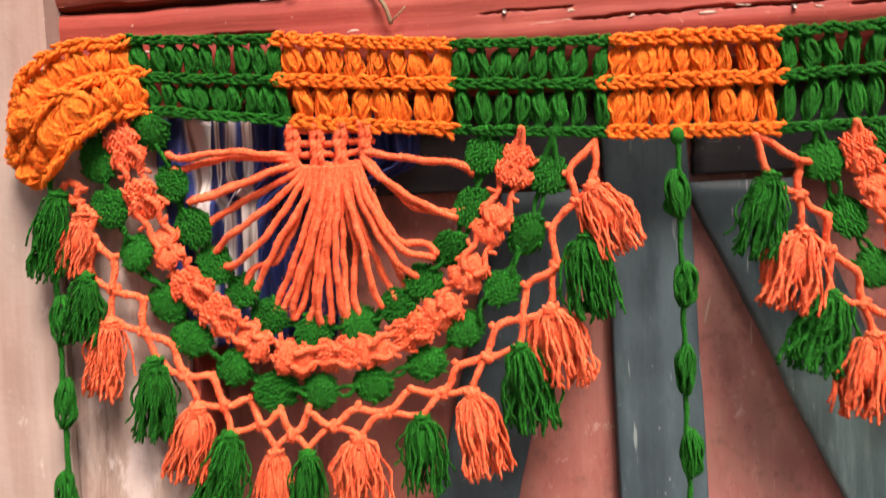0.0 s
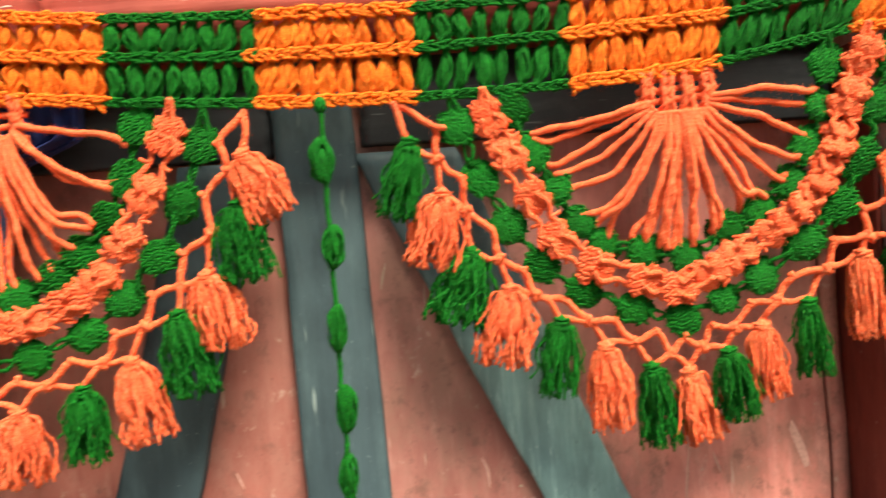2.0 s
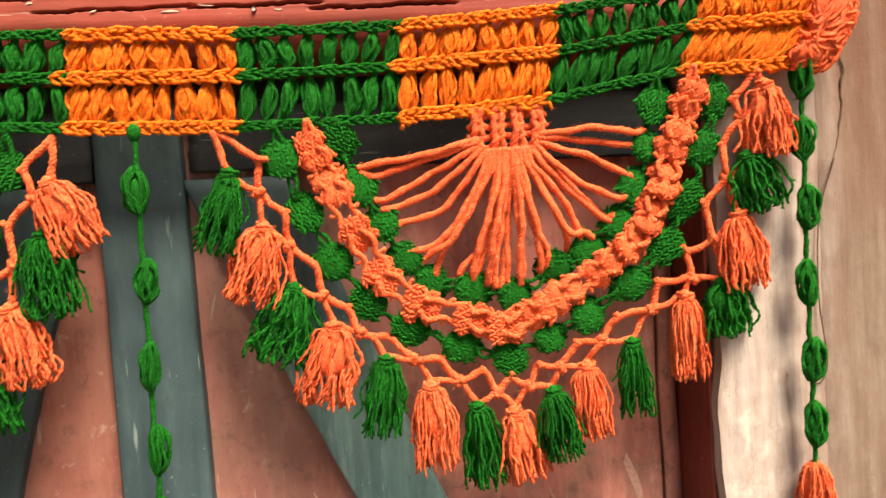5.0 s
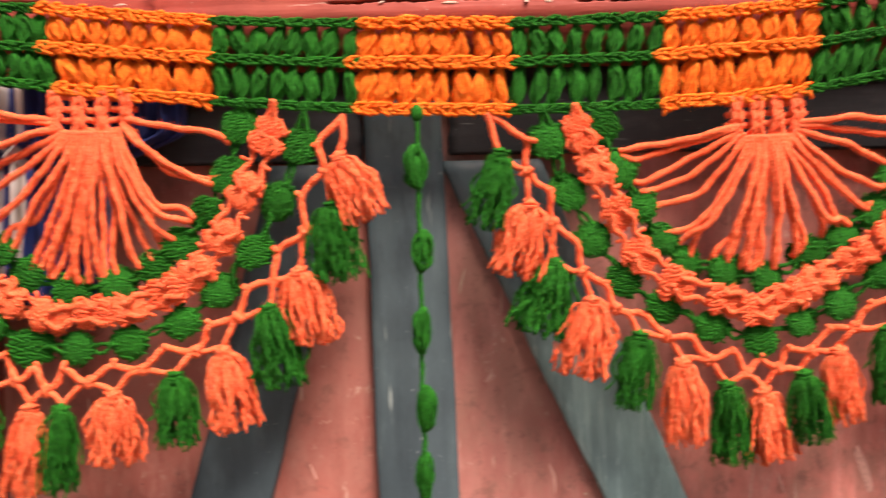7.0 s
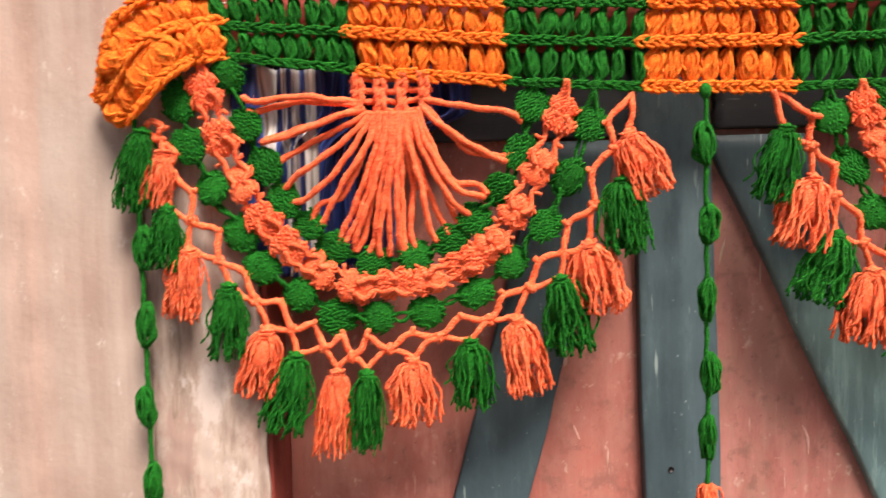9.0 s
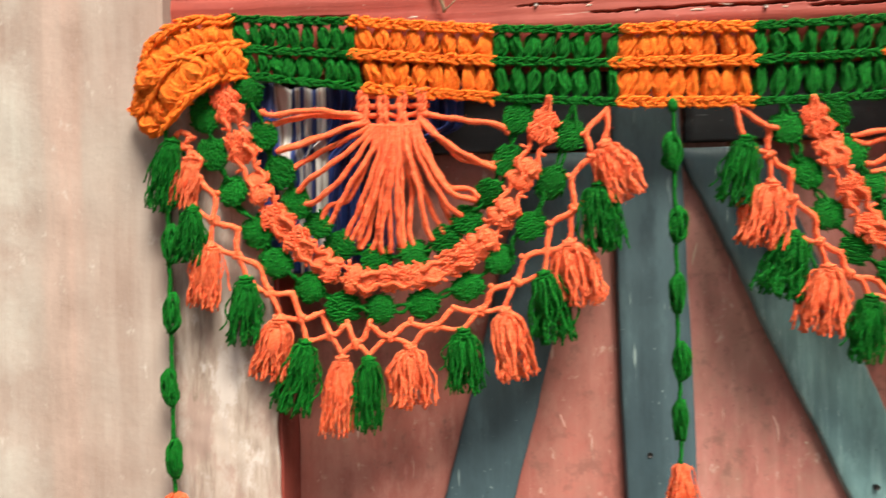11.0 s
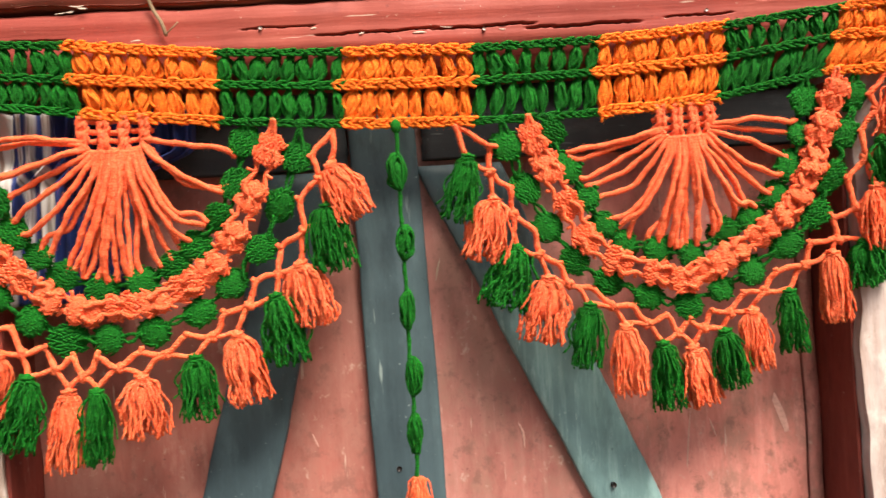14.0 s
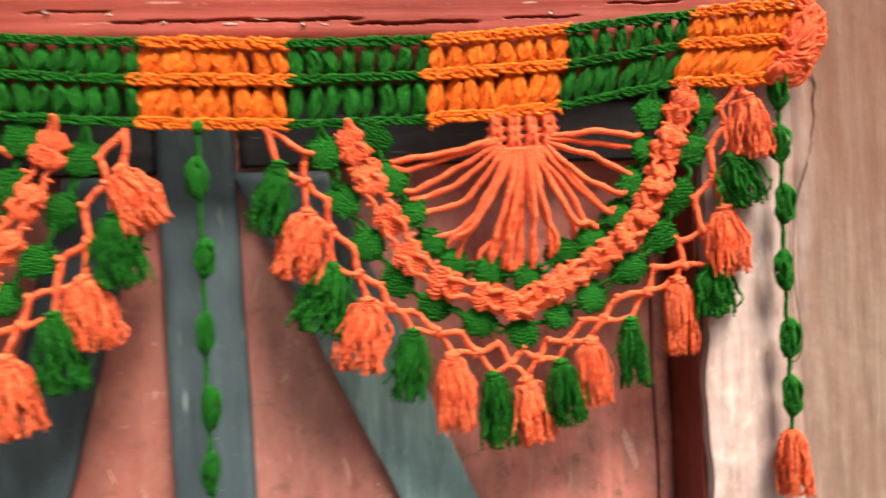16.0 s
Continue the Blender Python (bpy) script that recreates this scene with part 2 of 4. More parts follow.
def right_mat(name):
    """Flaking pinkish whitewash by the doorway, wearing away to bare tan plaster further out, darker red-brown towards
    the top.
    """
    m, n, l, b = material(name, 0.88)
    v = coords(n, l)
    sep = n.new("ShaderNodeSeparateXYZ")
    l.new(v, sep.inputs[0])
    st = noise_tex(n, l, coords(n, l, (60, 60, 5)), 1.3, 8, 0.68)
    bl = noise_tex(n, l, coords(n, l, (1, 1, 0.5)), 22, 7, 0.68)
    big = noise_tex(n, l, coords(n, l, (1, 1, 0.45)), 7, 5, 0.6)
    fine = noise_tex(n, l, v, 170, 5, 0.7)

    def edge(axis, at0, at1, wob):
        """0 before at0 and 1 after at1 along an axis, the border pushed about by the blotches."""
        a = n.new("ShaderNodeMath"); a.operation = "MULTIPLY_ADD"
        l.new(big, a.inputs[0]); a.inputs[1].default_value = wob; l.new(sep.outputs[axis], a.inputs[2])
        r = n.new("ShaderNodeMapRange")
        r.inputs["From Min"].default_value, r.inputs["From Max"].default_value = at0 + wob * 0.5, at1 + wob * 0.5
        l.new(a.outputs[0], r.inputs[0])
        return r.outputs[0]

    lime = ramp(n, l, st, [(0.32, (0.28, 0.195, 0.165)), (0.46, (0.39, 0.30, 0.272)), (0.6, (0.46, 0.38, 0.36))])
    lime = mix(n, l, ramp(n, l, bl, [(0.36, (0.75, 0.75, 0.75)), (0.47, (0, 0, 0))]), lime, (0.27, 0.175, 0.15))
    lime = mix(n, l, ramp(n, l, bl, [(0.58, (0, 0, 0)), (0.66, (0.8, 0.8, 0.8))]), lime, (0.54, 0.475, 0.445))
    bare = ramp(n, l, st, [(0.3, (0.145, 0.094, 0.069)), (0.5, (0.21, 0.15, 0.117)), (0.68, (0.27, 0.21, 0.172))])
    bare = mix(n, l, ramp(n, l, bl, [(0.42, (0.5, 0.5, 0.5)), (0.52, (0, 0, 0))]), bare, (0.17, 0.100, 0.074))
    wash = mix(n, l, ramp(n, l, st, [(0.35, (1, 1, 1)), (0.7, (0.7, 0.7, 0.7))]), bare, (0.14, 0.064, 0.042))
    c = mix(n, l, edge(0, 0.65, 1.0, 0.4), mix(n, l, edge(2, 1.74, 1.98, 0.22), bare, wash), bare)
    c = mix(n, l, edge(0, 0.425, 0.468, 0.05), lime, c)
    chip = noise_tex(n, l, coords(n, l, (1, 1, 0.6)), 85, 6, 0.75)
    c = mix(n, l, ramp(n, l, chip, [(0.66, (0, 0, 0)), (0.70, (0.7, 0.7, 0.7))]), c, (0.19, 0.11, 0.08))
    l.new(c, b.inputs["Base Color"])
    u = bump(n, l, b, st, 0.5, 0.002)
    u = bump(n, l, b, bl, 0.5, 0.003, u)
    bump(n, l, b, fine, 0.35, 0.001, u)
    return m


JAMB_PALE = right_mat("flaking_whitewash")
PLASTER = plaster_mat("limewashed_plaster")


def cloth_mat(name):
    m, n, l, b = material(name, 0.6)
    v = coords(n, l)
    sep = n.new("ShaderNodeSeparateXYZ")
    l.new(v, sep.inputs[0])
    blot = noise_tex(n, l, coords(n, l, (40, 40, 6)), 2.0, 4)
    base = ramp(n, l, blot, [(0.35, (0.006, 0.009, 0.04)), (0.5, (0.014, 0.026, 0.12)), (0.7, (0.025, 0.055, 0.22))])
    mr = n.new("ShaderNodeMapRange")
    mr.inputs["From Min"].default_value, mr.inputs["From Max"].default_value = -0.388, -0.188
    l.new(sep.outputs[0], mr.inputs[0])
    stripe = [(0.0, 0), (0.28, 0), (0.285, 1), (0.315, 1), (0.32, 0), (0.34, 0), (0.345, 0.9), (0.36, 0.9), (0.365, 0), (0.382, 0), (0.387, 0.8), (0.40, 0.8), (0.405, 0), (0.42, 0), (0.425, 1), (0.465, 1), (0.47, 0)]
    wht = ramp(n, l, mr.outputs[0], [(p, (k, k, k)) for p, k in stripe])
    lines = noise_tex(n, l, coords(n, l, (220, 1, 3)), 1.6, 3)
    whitec = ramp(n, l, lines, [(0.36, (0.16, 0.11, 0.09)), (0.43, (0.40, 0.36, 0.32)), (0.55, (0.60, 0.57, 0.54))])
    lb = ramp(n, l, mr.outputs[0], [(0.735, (0, 0, 0)), (0.745, (0.9, 0.9, 0.9)), (0.785, (0.9, 0.9, 0.9)), (0.795, (0, 0, 0))])
    c = mix(n, l, wht, base, whitec)
    c = mix(n, l, lb, c, (0.16, 0.32, 0.68))
    l.new(c, b.inputs["Base Color"])
    bump(n, l, b, lines, 0.4, 0.001)
    return m


CLOTH = cloth_mat("blue_white_cloth")


def plain_mat(name, col, rough, metal=0.0):
    m, n, l, b = material(name, rough)
    c = ramp(n, l, noise_tex(n, l, coords(n, l), 300, 4), [(0.3, tuple(x * 0.7 for x in col)), (0.7, col)])
    l.new(c, b.inputs["Base Color"])
    b.inputs["Metallic"].default_value = metal
    return m


NAIL = plain_mat("nail_steel", (0.42, 0.34, 0.31), 0.6, 0.4)
RUST = plain_mat("dark_screw", (0.05, 0.045, 0.045), 0.5, 0.6)
TWIG = plain_mat("dry_fibre", (0.22, 0.15, 0.09), 0.9)
THREAD = plain_mat("dark_thread", (0.10, 0.06, 0.04), 0.9)
EARTH = plain_mat("earth_floor", (0.13, 0.10, 0.075), 0.95)


# ---- mesh tools ----
class Build:
    def __init__(self):
        self.v, self.f, self.n = [], [], 0

    def add(self, verts, faces):
        self.v.append(np.asarray(verts, float))
        self.f.extend([tuple(i + self.n for i in f) for f in faces])
        self.n += len(verts)

    def mesh(self, name, mat, smooth=True):
        me = bpy.data.meshes.new(name)
        me.from_pydata(np.concatenate(self.v).tolist(), [], self.f)
        me.materials.append(mat)
        me.polygons.foreach_set("use_smooth", [smooth] * len(me.polygons))
        return me


WORLD = {}


def part(name, mesh, parent=None, m=None, label="", mat=None):
    """One mesh object at the world pose m, under a parent whose world pose is known."""
    if isinstance(mesh, Build):
        mesh = mesh.mesh(name, mat)
    ob = new(name, mesh)
    m = m if m is not None else Matrix.Identity(4)
    WORLD[ob.name] = m
    if parent is not None:
        ob.parent = parent
        ob.matrix_parent_inverse = WORLD[parent.name].inverted()
    ob.matrix_basis = m
    if label:
        tagged(ob, label)
    return ob


def thing(name, m, label, category, group="", kind=""):
    ob = new(name)
    ob.matrix_basis = m
    WORLD[ob.name] = m
    return tagged(ob, label, category, group, kind)


def spline(pts, n):
    """Catmull-Rom through the points, n samples, even by arc length."""
    p = np.asarray(pts, float)
    q = np.concatenate([[2 * p[0] - p[1]], p, [2 * p[-1] - p[-2]]])
    out = []
    for i in range(len(p) - 1):
        t = np.linspace(0, 1, 12, endpoint=False)[:, None]
        a, b, c, d = q[i], q[i + 1], q[i + 2], q[i + 3]
        out.append(0.5 * (2 * b + (c - a) * t + (2 * a - 5 * b + 4 * c - d) * t**2 + (3 * b - a - 3 * c + d) * t**3))
    s = np.concatenate(out + [p[-1:]])
    along = np.r_[0, np.cumsum(np.linalg.norm(np.diff(s, axis=0), axis=1))]
    u = np.linspace(0, along[-1], n)
    return np.stack([np.interp(u, along, s[:, k]) for k in range(p.shape[1])], 1)


def rails(P):
    T = np.gradient(P, axis=0)
    T /= np.linalg.norm(T, axis=1)[:, None] + 1e-12
    ref = np.array([0, 1, 0.01]) if abs(T[0, 1]) < 0.9 else np.array([1.0, 0, 0])
    N = np.empty_like(P)
    for i in range(len(P)):
        ref = ref - T[i] * (ref @ T[i])
        ref /= np.linalg.norm(ref) + 1e-12
        N[i] = ref
    return T, N, np.cross(T, N)


def tube(B, P, r, sides=6):
    P = np.asarray(P, float)
    n = len(P)
    _, N, C = rails(P)
    r = np.broadcast_to(r, (n,))[:, None, None]
    a = np.arange(sides) * 2 * math.pi / sides
    ring = P[:, None] + r * (np.cos(a)[None, :, None] * N[:, None] + np.sin(a)[None, :, None] * C[:, None])
    f = []
    for i in range(n - 1):
        for k in range(sides):
            j = (k + 1) % sides
            f.append((i * sides + k, i * sides + j, (i + 1) * sides + j, (i + 1) * sides + k))
    f.append(tuple(range(sides))[::-1])
    f.append(tuple((n - 1) * sides + k for k in range(sides)))
    B.add(ring.reshape(-1, 3), f)


FUZZ = random.Random(11)


def yarn(B, pts, r, pitch=0.010, hand=1, plies=3, sides=5, step=6.0, wander=0.25, hair=1.0):
    """A twisted yarn: plies wound round the path, uneven in course and thickness, with stray fibres."""
    p = np.asarray(pts, float)
    length = np.linalg.norm(np.diff(p, axis=0), axis=1).sum()
    n = max(4, int(length / pitch * step))
    P = spline(p, n)
    _, N, C = rails(P)
    s = np.r_[0, np.cumsum(np.linalg.norm(np.diff(P, axis=0), axis=1))]
    ph = [FUZZ.uniform(0, 6.28) for _ in range(3)]
    P = P + wander * r * ((np.sin(s * 130 + ph[0]) + 0.6 * np.sin(s * 370 + ph[2]))[:, None] * N + np.sin(s * 260 + ph[1])[:, None] * C)
    thick = 1 + 0.08 * np.sin(s * 330 + ph[2]) + 0.07 * np.sin(s * 910 + ph[0])
    for k in range(plies):
        a = hand * 2 * math.pi * s / pitch + 2 * math.pi * k / plies
        off = (0.42 * r * thick)[:, None]
        tube(B, P + off * (np.cos(a)[:, None] * N + np.sin(a)[:, None] * C), 0.66 * r * thick, sides)
    V, F = [], []
    for k in range(int(hair * length / 0.0014)):
        i = FUZZ.randrange(n)
        a = FUZZ.uniform(0, 6.28)
        d = math.cos(a) * N[i] + math.sin(a) * C[i]
        t = (P[min(i + 1, n - 1)] - P[max(i - 1, 0)])
        t = t / (np.linalg.norm(t) + 1e-9) * FUZZ.uniform(-1, 1)
        ln = FUZZ.uniform(0.0010, 0.0038)
        w = np.cross(d, t) + np.array([1e-4, 2e-4, 1e-4])
        w = w / np.linalg.norm(w) * 0.00011
        q0, q1, q2 = P[i] + d * r * 0.8, P[i] + d * (r + 0.5 * ln) + t * 0.3 * ln, P[i] + d * (r + 0.75 * ln) + t * ln
        b = len(V)
        V += [q0 - w, q0 + w, q1 + w, q1 - w, q2]
        F += [(b, b + 1, b + 2, b + 3), (b + 3, b + 2, b + 4)]
    if V:
        B.add(V, F)


def egg(B, c, rx, ry, rz, nu=10, nv=7, rot=None):
    """A closed ellipsoid core."""
    v, f = [(0, 0, -1)], []
    for i in range(1, nv):
        t = math.pi * i / nv - math.pi / 2
        v += [(math.cos(t) * math.cos(2 * math.pi * k / nu), math.cos(t) * math.sin(2 * math.pi * k / nu), math.sin(t)) for k in range(nu)]
    v.append((0, 0, 1))
    for k in range(nu):
        j = (k + 1) % nu
        f.append((0, 1 + j, 1 + k))
        for i in range(nv - 2):
            f.append((1 + i * nu + k, 1 + i * nu + j, 1 + (i + 1) * nu + j, 1 + (i + 1) * nu + k))
        f.append((1 + (nv - 2) * nu + k, 1 + (nv - 2) * nu + j, len(v) - 1))
    w = np.array(v) * (rx, ry, rz)
    B.add(w + np.array(c), f)


def slab(name, x0, x1, z0, z1, y0, y1, mat, parent=None, fn=None, cell=0.01, edge=0.002, label="", cell_z=None):
    """A board: a finely divided front at y0 with eased edges, moved by fn(x, z) -> (dx, dy, dz), and plain sides to y1."""
    nx, nz = max(2, int((x1 - x0) / cell)), max(2, int((z1 - z0) / (cell_z or cell)))
    xs, zs = np.linspace(x0, x1, nx + 1), np.linspace(z0, z1, nz + 1)
    if nx > 4:
        xs[1], xs[-2] = x0 + edge, x1 - edge
    if nz > 4:
        zs[1], zs[-2] = z0 + edge, z1 - edge
    X, Z = np.meshgrid(xs, zs)
    Y = np.full_like(X, y0)
    lip = np.zeros_like(X, bool)
    lip[0], lip[-1], lip[:, 0], lip[:, -1] = True, True, True, True
    Y[lip] += edge * 0.7
    if fn:
        dx, dy, dz = fn(X, Z)
        X, Y, Z = X + dx, Y + dy, Z + dz
    V = np.stack([X, Y, Z], -1).reshape(-1, 3)
    w = nx + 1
    f = [(i * w + k, i * w + k + 1, (i + 1) * w + k + 1, (i + 1) * w + k) for i in range(nz) for k in range(nx)]
    loop = [k for k in range(w)] + [i * w + nx for i in range(1, nz + 1)] + [nz * w + k for k in range(nx - 1, -1, -1)] + [i * w for i in range(nz - 1, 0, -1)]
    back = V[loop].copy()
    back[:, 1] = y1
    base = len(V)
    f += [(loop[(k + 1) % len(loop)], loop[k], base + k, base + (k + 1) % len(loop)) for k in range(len(loop))]
    f.append(tuple(base + k for k in range(len(loop)))[::-1])
    B = Build()
    B.add(np.concatenate([V, back]), f)
    me = B.mesh(name, mat, smooth=False)
    me.polygons.foreach_set("use_smooth", [k < nx * nz for k in range(len(me.polygons))])
    return part(name, me, parent, label=label)


def wav(x, k, s=0.0):
    """A cheap uneven wave of about unit height."""
    return 0.5 * np.sin(k * x + s) + 0.3 * np.sin(2.3 * k * x + 1.7 * s + 1) + 0.2 * np.sin(5.1 * k * x + 2.9 * s)


# ---- setting: ground, walls, jambs, lintel ----
WALL_Y = -0.010
g = Build()
g.add([(-200, -200, 0), (200, -200, 0), (200, 200, 0), (-200, 200, 0)], [(0, 1, 2, 3)])
tagged(part("ground", g, mat=EARTH), "bare brown earth floor before the doorway", "ground", kind="structure")


def rough_wall(X, Z):
    return 0 * X, 0.0025 * wav(X, 31, 2) * np.cos(3 * Z) + 0.0015 * wav(Z, 17, 1) + 0.001 * wav(X + 0.4 * Z, 140, 3), 0 * X


def jamb_fn(side):
    def fn(X, Z):
        inner = np.clip((side * X - (-0.372 if side < 0 else 0.372)) / 0.08, 0, 1) if side > 0 else np.clip((-0.338 - X) / 0.09, 0, 1)
        dy = 0.0010 * wav(X, 200, 1) + 0.0006 * wav(X + 0.02 * wav(Z, 9), 600, 2) + 0.002 * wav(Z, 6, side) + 0.0006 * wav(Z + 3 * X, 37, side)
        return (1 - inner) * 0.0035 * wav(Z, 24, side), dy - 0.003 * np.sin(math.pi * inner), 0 * X
    return fn


left_w = slab("wall_left", -3.0, -0.62, 0, 3.0, WALL_Y, 0.25, PLASTER, cell=0.06)
tagged(left_w, "cream limewashed plaster wall with pink and blue streaks", "wall", kind="structure")
near_w = slab("wall_left_near", -0.62, -0.4222, 0, 3.0, WALL_Y - 0.001, 0.25, PLASTER, fn=rough_wall, cell=0.012, edge=0.0004)
tagged(near_w, "cream limewashed plaster wall with pink and blue streaks", "wall", kind="structure")
right_near = slab("wall_right_near", 0.4500, 0.62, 0, 3.0, WALL_Y, 0.25, JAMB_PALE, fn=jamb_fn(1), cell=0.005, edge=0.0001)
tagged(right_near, "tan plaster wall with flaking whitewash, red-brown towards the top", "wall", kind="structure")
right_w = slab("wall_right", 0.6203, 3.0, 0, 3.0, WALL_Y - 0.001, 0.25, JAMB_PALE, fn=rough_wall, cell=0.03, edge=0.0004)
tagged(right_w, "tan plaster wall with flaking whitewash", "wall", kind="structure")
top_w = slab("wall_top", -0.432, 0.452, 2.118, 3.0, WALL_Y + 0.004, 0.25, PLASTER, fn=rough_wall, cell=0.012)
tagged(top_w, "pale plaster wall above the red lintel", "wall", kind="structure")
j1 = slab("door_jamb_left", -0.422, -0.338, 0, 2.000, WALL_Y + 0.007, 0.25, JAMB, fn=jamb_fn(-1), cell=0.004, edge=0.0012)
tagged(j1, "weathered whitewashed wooden door jamb with worn grain", "door jamb", kind="structure")
j2 = slab("door_jamb_right", 0.373, 0.4499, 0, 2.000, WALL_Y, 0.25, JAMB_PALE, fn=jamb_fn(1), cell=0.004, edge=0.0001)
tagged(j2, "pale whitewashed wooden door jamb with worn grain", "door jamb", kind="structure")
for nm, xa, xb in (("door_lining_left", -0.338, -0.334), ("door_lining_right", 0.369, 0.373)):
    tagged(slab(nm, xa, xb, 0, 1.986, WALL_Y + 0.010, 0.25, REVEAL_RED, cell=0.02, edge=0.001), "red painted inner face of the door frame", "door frame", kind="structure")

CRACKS = [(-0.02, 2.045, 0.05, 0.0011), (0.07, 2.0455, 0.045, 0.0013), (0.155, 2.043, 0.05, 0.0014), (0.255, 2.0465, 0.03, 0.0008),
          (-0.10, 2.052, 0.03, 0.0007), (-0.30, 2.049, 0.03, 0.0009), (0.34, 2.058, 0.03, 0.0008)]


def lintel_fn(top):
    def fn(X, Z):
        dy = 0.0006 * wav(Z, 110, 2) + 0.0012 * wav(X, 14, 1) + 0.0001 * wav(Z + 0.002 * wav(X, 30), 420, 3)
        for cx, cz, half, width in CRACKS if not top else [(0.10, 2.0835, 0.09, 0.001), (-0.25, 2.088, 0.08, 0.0012), (0.30, 2.090, 0.08, 0.001)]:
            u = np.clip(1 - ((X - cx) / half) ** 2, 0, 1)
            line = cz + 0.0009 * wav(X, 120, cx * 40) + 0.0004 * wav(X, 700, cx) + 0.02 * (X - cx)
            dy = dy + 0.011 * np.sqrt(u) * np.exp(-((Z - line) / (0.75 * width)) ** 4)
        edge = np.clip((Z - 2.06) / 0.012, 0, 1) if not top else np.clip((2.084 - Z) / 0.010, 0, 1)
        dz = edge * 0.0022 * wav(X, 26, 3 if top else 1)
        if not top:
            dz = dz + edge * 0.0028 * np.clip((X + 0.16) / 0.06, 0, 1)
            dy = dy + 0.020 * np.clip((2.040 - Z) / 0.037, 0, 1) ** 1.8          # the worn, rounded lower arris
        return 0 * X, dy + 0.004 * edge**2, dz
    return fn


lb1 = slab("lintel", -0.431, 0.451, 2.003, 2.0712, 0.006, 0.25, LINTEL_RED, fn=lintel_fn(False), cell=0.0026, edge=0.0018, cell_z=0.0006)
lb2 = slab("lintel_upper_board", -0.431, 0.451, 2.0745, 2.114, 0.003, 0.25, LINTEL_TOP, fn=lintel_fn(True), cell=0.003, edge=0.0018, cell_z=0.0007)
for o in (lb1, lb2):
    tagged(o, "red painted wooden door lintel, cracked and chipped", "lintel", kind="structure")

FLAKE = plain_mat("pale_undercoat", (0.55, 0.44, 0.36), 0.85)
fr = random.Random(21)
for k in range(20):
    cx, cz, half, _ = CRACKS[k % len(CRACKS)] if k % 2 else (fr.uniform(-0.4, 0.4), fr.choice((2.0715, 2.0775, 2.044)), 0.03, 0)
    x, z = cx + fr.uniform(-1.1, 1.1) * half, cz + fr.uniform(-0.004, 0.004)
    ln, w = fr.uniform(0.0015, 0.006), fr.uniform(0.0003, 0.0008)
    P = spline([(x - ln, 0, z + fr.uniform(-0.001, 0.001)), (x, 0, z), (x + ln, 0, z + fr.uniform(-0.001, 0.001))], 9)
    B = Build()
    tube(B, P, w * (0.3 + np.abs(np.sin(np.linspace(0.2, 2.9, 9) + 0.4 * np.sin(9 * np.arange(9))))), 5)
    host, y = (lb1, 0.0062) if z < 2.0725 else (lb2, 0.0034)
    part("paint_flake", B, host, Matrix.Translation((0, y, 0)) @ Matrix.Diagonal((1, 0.5, 1, 1)), mat=FLAKE)

# ---- the door leaf ----
PANEL_Y, BAR_Y = 0.054, 0.040
door = thing("door_1", pose(0.017, PANEL_Y, 0.03), "closed red-brown plank door with blue-grey braces", "door", kind="structure")


def plank_fn(seed):
    def fn(X, Z):
        return 0.003 * wav(Z, 9, 2), 0.0012 * wav(X, 40, seed) + 0.0008 * wav(Z, 5, seed) + 0.0005 * wav(X, 300, seed), 0 * X
    return fn


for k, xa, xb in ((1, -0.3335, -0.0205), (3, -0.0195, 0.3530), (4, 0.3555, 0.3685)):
    slab("plank", xa, xb, 0.03, 2.05, PANEL_Y, PANEL_Y + 0.03, DOOR_RED if k < 3 else DOOR_WORN_LIT, door, plank_fn(k), 0.012, 0.0012)


def bar(name, corners, y0, y1, seed, mat=BLUE_GREY):
    """A flat board from its four front corners (x, z), with eased edges and a slight wave along its sides."""
    (ax, az), (bx, bz), (cx, cz), (dx, dz) = corners          # bottom left, bottom right, top right, top left
    nu, nv = 8, 60
    u = np.array([0, 0.025, 0.15, 0.33, 0.5, 0.67, 0.85, 0.975, 1.0])
    V, f = [], []
    for j in range(nv + 1):
        t = j / nv
        lx, lz, rx, rz = ax + (dx - ax) * t, az + (dz - az) * t, bx + (cx - bx) * t, bz + (cz - bz) * t
        for i, s in enumerate(u):
            w = 0.0011 * float(wav(np.array(t * 3.0), 9, seed + (s > 0.5) * 2))
            y = y0 + (0.002 if i in (0, nu) else 0) + 0.0007 * float(wav(np.array(s * 3 + t), 4, seed))
            V.append((lx + (rx - lx) * s + w, y, lz + (rz - lz) * s))
    W = nu + 1
    f = [(j * W + i, j * W + i + 1, (j + 1) * W + i + 1, (j + 1) * W + i) for j in range(nv) for i in range(nu)]
    loop = list(range(W)) + [j * W + nu for j in range(1, nv + 1)] + [nv * W + i for i in range(nu - 1, -1, -1)] + [j * W for j in range(nv - 1, 0, -1)]
    base = len(V)
    V += [(V[k][0], y1, V[k][2]) for k in loop]
    m = len(loop)
    f += [(loop[(k + 1) % m], loop[k], base + k, base + (k + 1) % m) for k in range(m)]
    B = Build()
    B.add(V, f)
    me = B.mesh(name, mat, smooth=False)
    me.polygons.foreach_set("use_smooth", [k < nu * nv for k in range(len(me.polygons))])
    return part(name, me, door)


